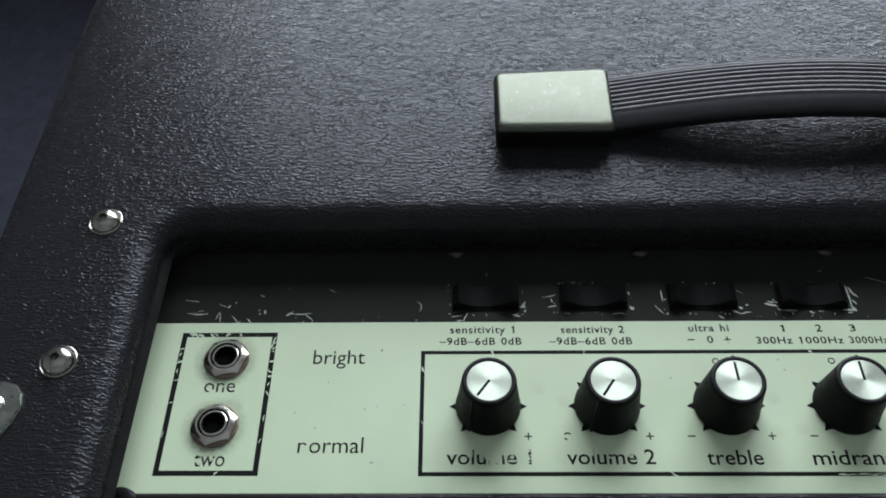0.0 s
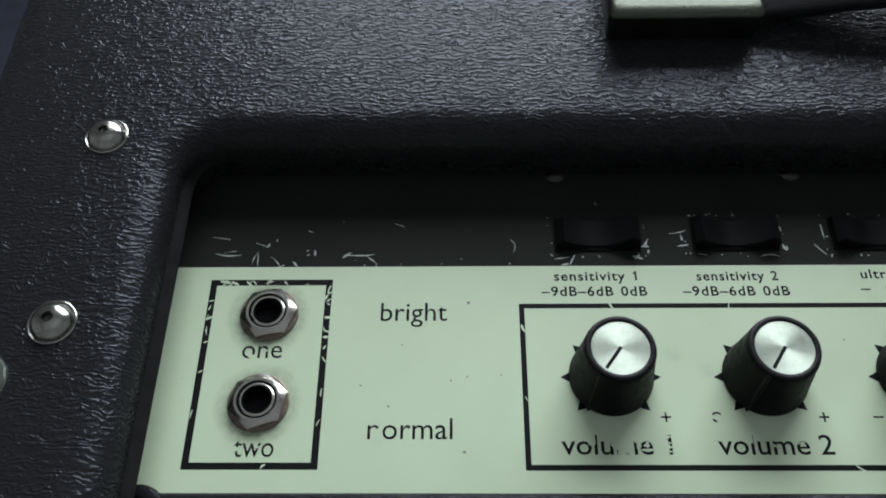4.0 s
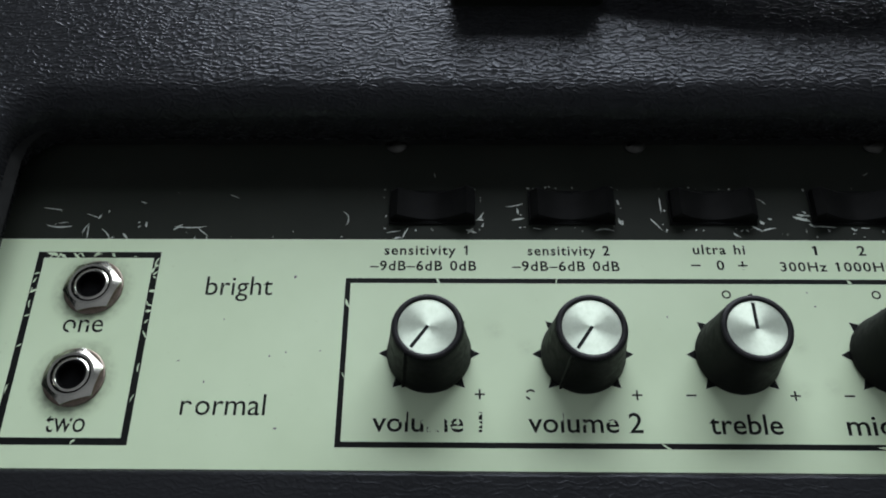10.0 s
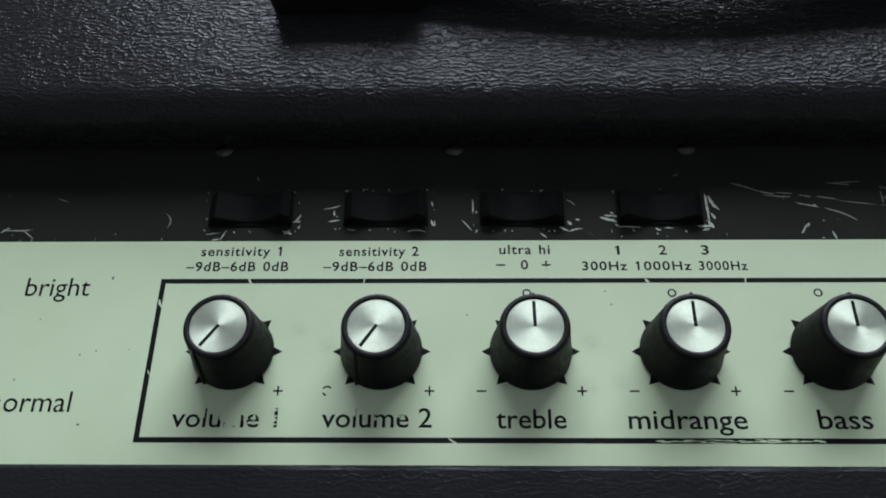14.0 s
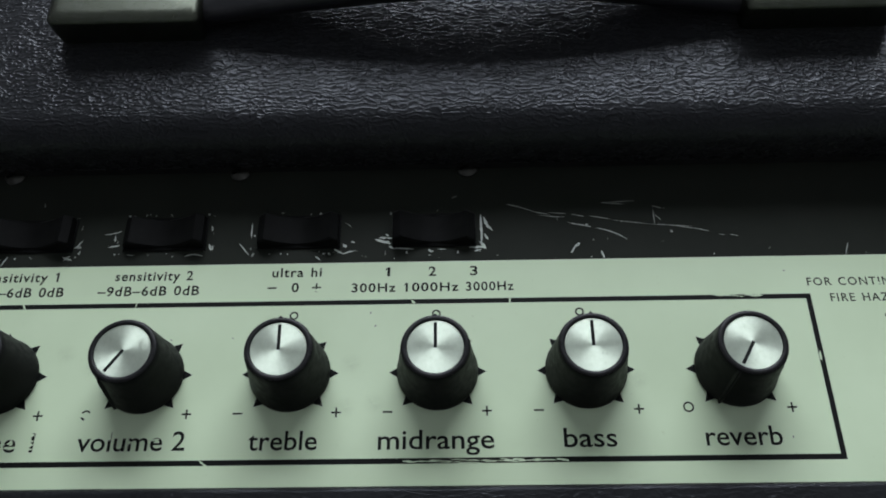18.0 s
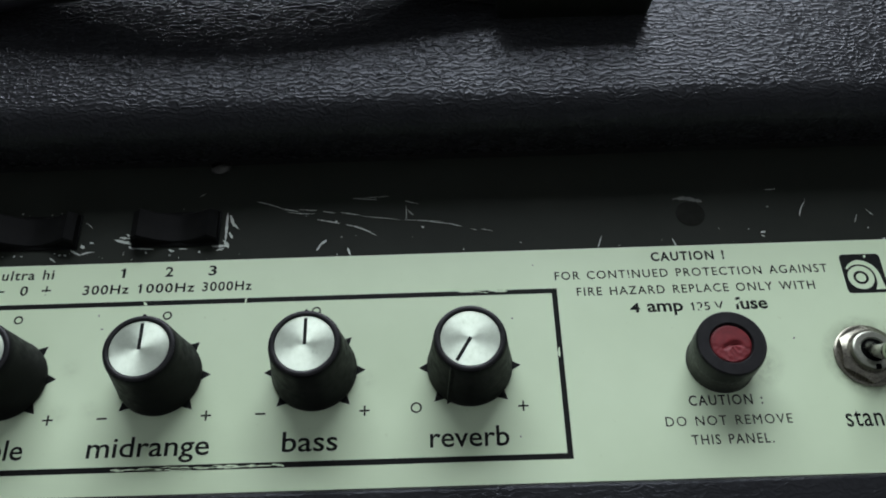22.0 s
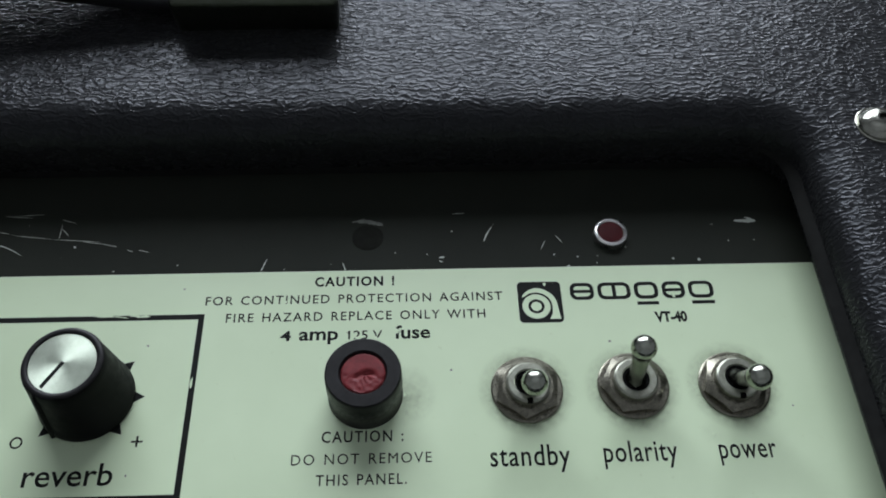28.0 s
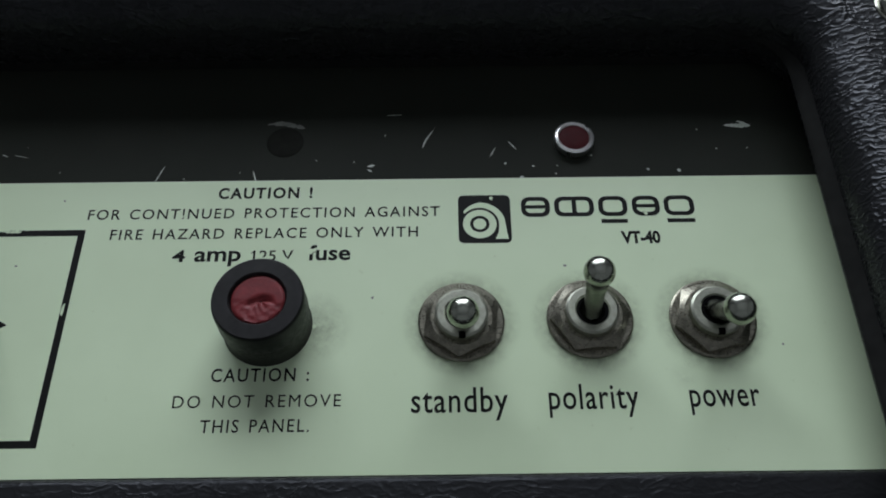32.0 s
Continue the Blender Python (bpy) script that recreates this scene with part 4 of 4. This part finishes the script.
# ---- toggle switches ----
def toggle(x, y, lean, turn, spin, keyed=True):
    t = part("toggle_switch", tube_ring(5.2, 8.9, 0.06, 0.8, 56, 0.25), DULL, amp, "tarnished washer of the toggle", at=(x, y, 0))
    part("hex_nut", hex_nut(5.2, 7.3, 0.8, 2.8), DULL, t, "tarnished hexagon nut", turn=(0, 0, spin), smooth=22)
    part("bushing", tube_ring(3.3, 5.4, 0.6, 4.6, 56, 0.3), AGED, t, "nickel threaded bushing", smooth=30)
    part("well", tube_ring(2.6, 3.35, 0.8, 4.2, 40, 0.05), HOLE, t, "black ring for the shade in the bushing opening")
    part("well_bottom", lathe([(2.7, 0.8), (2.7, 1.6)], 32), HOLE, t)
    if keyed:
        part("key_notch", slab(bmesh.new(), -0.7, 0.7, -5.45, -4.2, 3.9, 4.65), HOLE, t, "black block for the shaded keyway notch")
    bat = [(2.9, -1.5), (2.95, -0.9), (2.7, -0.2), (2.2, 0.6), (1.95, 1.6), (1.9, 2.6), (1.95, 5.0), (2.1, 7.6), (2.35, 9.4)]
    for i in range(17):
        a = radians(-38 + 127 * i / 16)
        bat.append((3.1 * math.cos(a) + 0.02, 12.6 + 3.1 * math.sin(a)))
    part("lever", lathe(bat, 40), BAT, t, "chromed bat lever", at=(0, 0, 3.2), turn=(lean, turn, 0), smooth=60)


toggle(341.0, -23.4, 24, 0, 25)
toggle(367.5, -23.0, -11, 0, 3, False)
toggle(392.8, -23.3, 24, 3, 14)

# ---- pilot lamp ----
pl = part("pilot_lamp", tube_ring(3.5, 4.55, 0.0, 2.2, 48, 0.4), POLISHED, amp, "chrome bezel of the pilot lamp", at=(368.1, 22.9, 0.02), smooth=40)
part("lens", lathe([(3.55, 0.2), (3.55, 1.6), (3.3, 1.75), (1.5, 1.85), (0.2, 1.87)], 40), JEWEL, pl, "dark red unlit lens", smooth=40)

# ---- panel screws in the charcoal band ----
for sx, sy in ((12.6, 46.6), (86.1, 46.6), (159.3, 46.6)):
    s = part("panel_screw", lathe([(3.4, 0.0), (3.4, 0.5), (2.7, 1.1), (1.2, 1.4), (0.2, 1.45)], 32), SHADED_STEEL, amp, "small domed panel screw", at=(sx, sy, 0.01), smooth=40)
    part("slot", slab(bmesh.new(), -2.6, 2.6, -0.35, 0.35, 1.2, 1.8), HOLE, s, turn=(0, 0, 25))
part("hole_plug", lathe([(4.3, 0.0), (4.0, 0.08), (3.4, 0.12), (1.2, 0.14), (0.2, 0.14)], 40), PLUG, amp, "black plug in the panel", at=(301.0, 23.6, 0.01), smooth=40)

# ---- cabinet bolts ----
def cabinet_bolt(x, y, turn):
    b = part("cabinet_bolt", lathe([(6.5, 0.0), (6.4, 0.4), (6.1, 0.55), (5.7, 0.4)], 48), BOLT, amp, "nickel cup washer", at=(x, y, TOP - 0.05), smooth=40)
    part("bolt_head", lathe([(5.75, 0.3), (5.6, 0.9), (5.1, 1.8), (4.4, 2.6), (3.5, 3.2), (2.6, 3.5), (1.5, 3.62), (1.45, 2.6), (0.2, 2.4)], 48), BOLT, b, "domed chrome screw head", smooth=50)
    part("drive_recess", lathe([(1.55, 2.6), (1.5, 3.5), (1.35, 3.52), (1.25, 2.9), (0.1, 2.8)], 6), SHADED_STEEL, b, "drive recess, darkened for the shade inside it", turn=(0, 0, turn))


cabinet_bolt(-122.0, 44.8, 10)
cabinet_bolt(-123.3, -17.2, 25)
cabinet_bolt(440.6, 42.2, 40)

# ---- corner protector ----
cp = [(x + 3.4, y + 1.6) for x, y in ((-134.0, -36.0), (-135.0, -31.5), (-138.0, -28.2), (-142.5, -27.0), (-150.0, -27.2), (-157.0, -30.0), (-157.0, -60.0), (-146.0, -56.0), (-139.5, -50.0), (-135.5, -42.5))]
bm = bmesh.new()
vs = [[bm.verts.new((x * MM, y * MM, z * MM)) for x, y in cp] for z in (TOP - 0.2, TOP + 1.2)]
bm.faces.new(vs[0][::-1])
bm.faces.new(vs[1])
for i in range(len(cp)):
    j = (i + 1) % len(cp)
    bm.faces.new((vs[0][i], vs[0][j], vs[1][j], vs[1][i]))
bmesh.ops.bevel(bm, geom=[e for e in bm.edges if all(v.co.z > TOP * MM for v in e.verts)], offset=0.5 * MM, segments=2, affect="EDGES")
guard = part("corner_protector", bm, GUARD, amp, "nickel-plated corner protector", smooth=40)
part("rivet", lathe([(3.4, 0.0), (3.2, 0.8), (2.2, 1.5), (0.2, 1.8)], 32), NICKEL, guard, "domed rivet", at=(-139.6, -34.4, TOP + 1.1), smooth=40)

# ---- carrying handle ----
def end_cap(x0, x1, inner):
    """A pressed cap: flat top with rolled edges, its front and back leaning in towards the foot, deeper on the strap's side."""
    bm = bmesh.new()
    rings = []
    for inset, front, back, z in ((0.6, 82.6, 111.0, TOP - 0.3), (0.3, 81.6, 112.0, 27.0), (0.0, 81.0, 114.0, 32.2), (0.3, 80.8, 114.5, 33.4), (1.0, 81.4, 114.0, 34.5), (2.2, 82.8, 112.9, 35.0), (3.6, 84.4, 111.3, 35.02)):
        ring = []
        for x, y in rrect(x0 + inset, x1 - inset, front, back, 2.2, 4):
            u = (x - x0) / (x1 - x0)
            u = u if inner > 0 else 1 - u
            ring.append((x + inner * 1.2 * u, y + (2.6 * u if y > 96 else 0.0), z + (0.7 * math.sin(math.pi * min(1.0, (y - 80) / 36)) if z > 32.3 else 0.0)))
        rings.append(ring)
    loft(bm, rings, True, True)
    cap = part("handle_end_cap", bm, CAPMET, handle, "brushed nickel end cap", smooth=40)
    ox = x0 if inner > 0 else x1
    for k in range(9):
        px, py = ox + inner * rng.uniform(4, 24), rng.uniform(86, 107)
        part("pit", lathe([(rng.uniform(0.25, 0.6), 0.0), (0.15, 0.12)], 7), DULL, cap, "small corrosion pit", at=(px, py, 35.35))
    return cap


def strap_bmesh(x0, x1, y0, y1):
    bm = bmesh.new()
    n, ribs = 60, 11
    rows = []
    for i in range(n + 1):
        u = i / n
        x = x0 + (x1 - x0) * u
        zc = 29.2 + 10.6 * math.sin(math.pi * u)
        ring = []
        m = ribs * 6
        for j in range(m + 1):
            v = j / m
            crown = 2.6 * (1 - (2 * v - 1) ** 4)
            ring.append((x, y0 + (y1 - y0) * v, zc + crown + 0.6 * abs(math.sin(math.pi * ribs * v)) * min(1.0, max(0.0, (v - 0.16) / 0.12))))
        ring += [(x, y1, zc - 3.5), (x, y1 - 2, zc - 6.4), (x, y0 + 2.6, zc - 7.4), (x, y0 + 0.8, zc - 6.2), (x, y0 - 0.3, zc - 3.0)]
        rows.append([bm.verts.new(tuple(c * MM for c in p)) for p in ring])
    k = len(rows[0])
    for p, q in zip(rows, rows[1:]):
        for j in range(k):
            bm.faces.new((p[j], p[(j + 1) % k], q[(j + 1) % k], q[j]))
    bm.faces.new(rows[0])
    bm.faces.new(rows[-1][::-1])
    return bm


handle = part("carrying_handle", strap_bmesh(70.0, 252.0, 86.5, 115.0), RUBBER, amp, "black ribbed plastic strap handle", smooth=50)
end_cap(28.6, 75.4, 1)
end_cap(246.8, 293.6, -1)
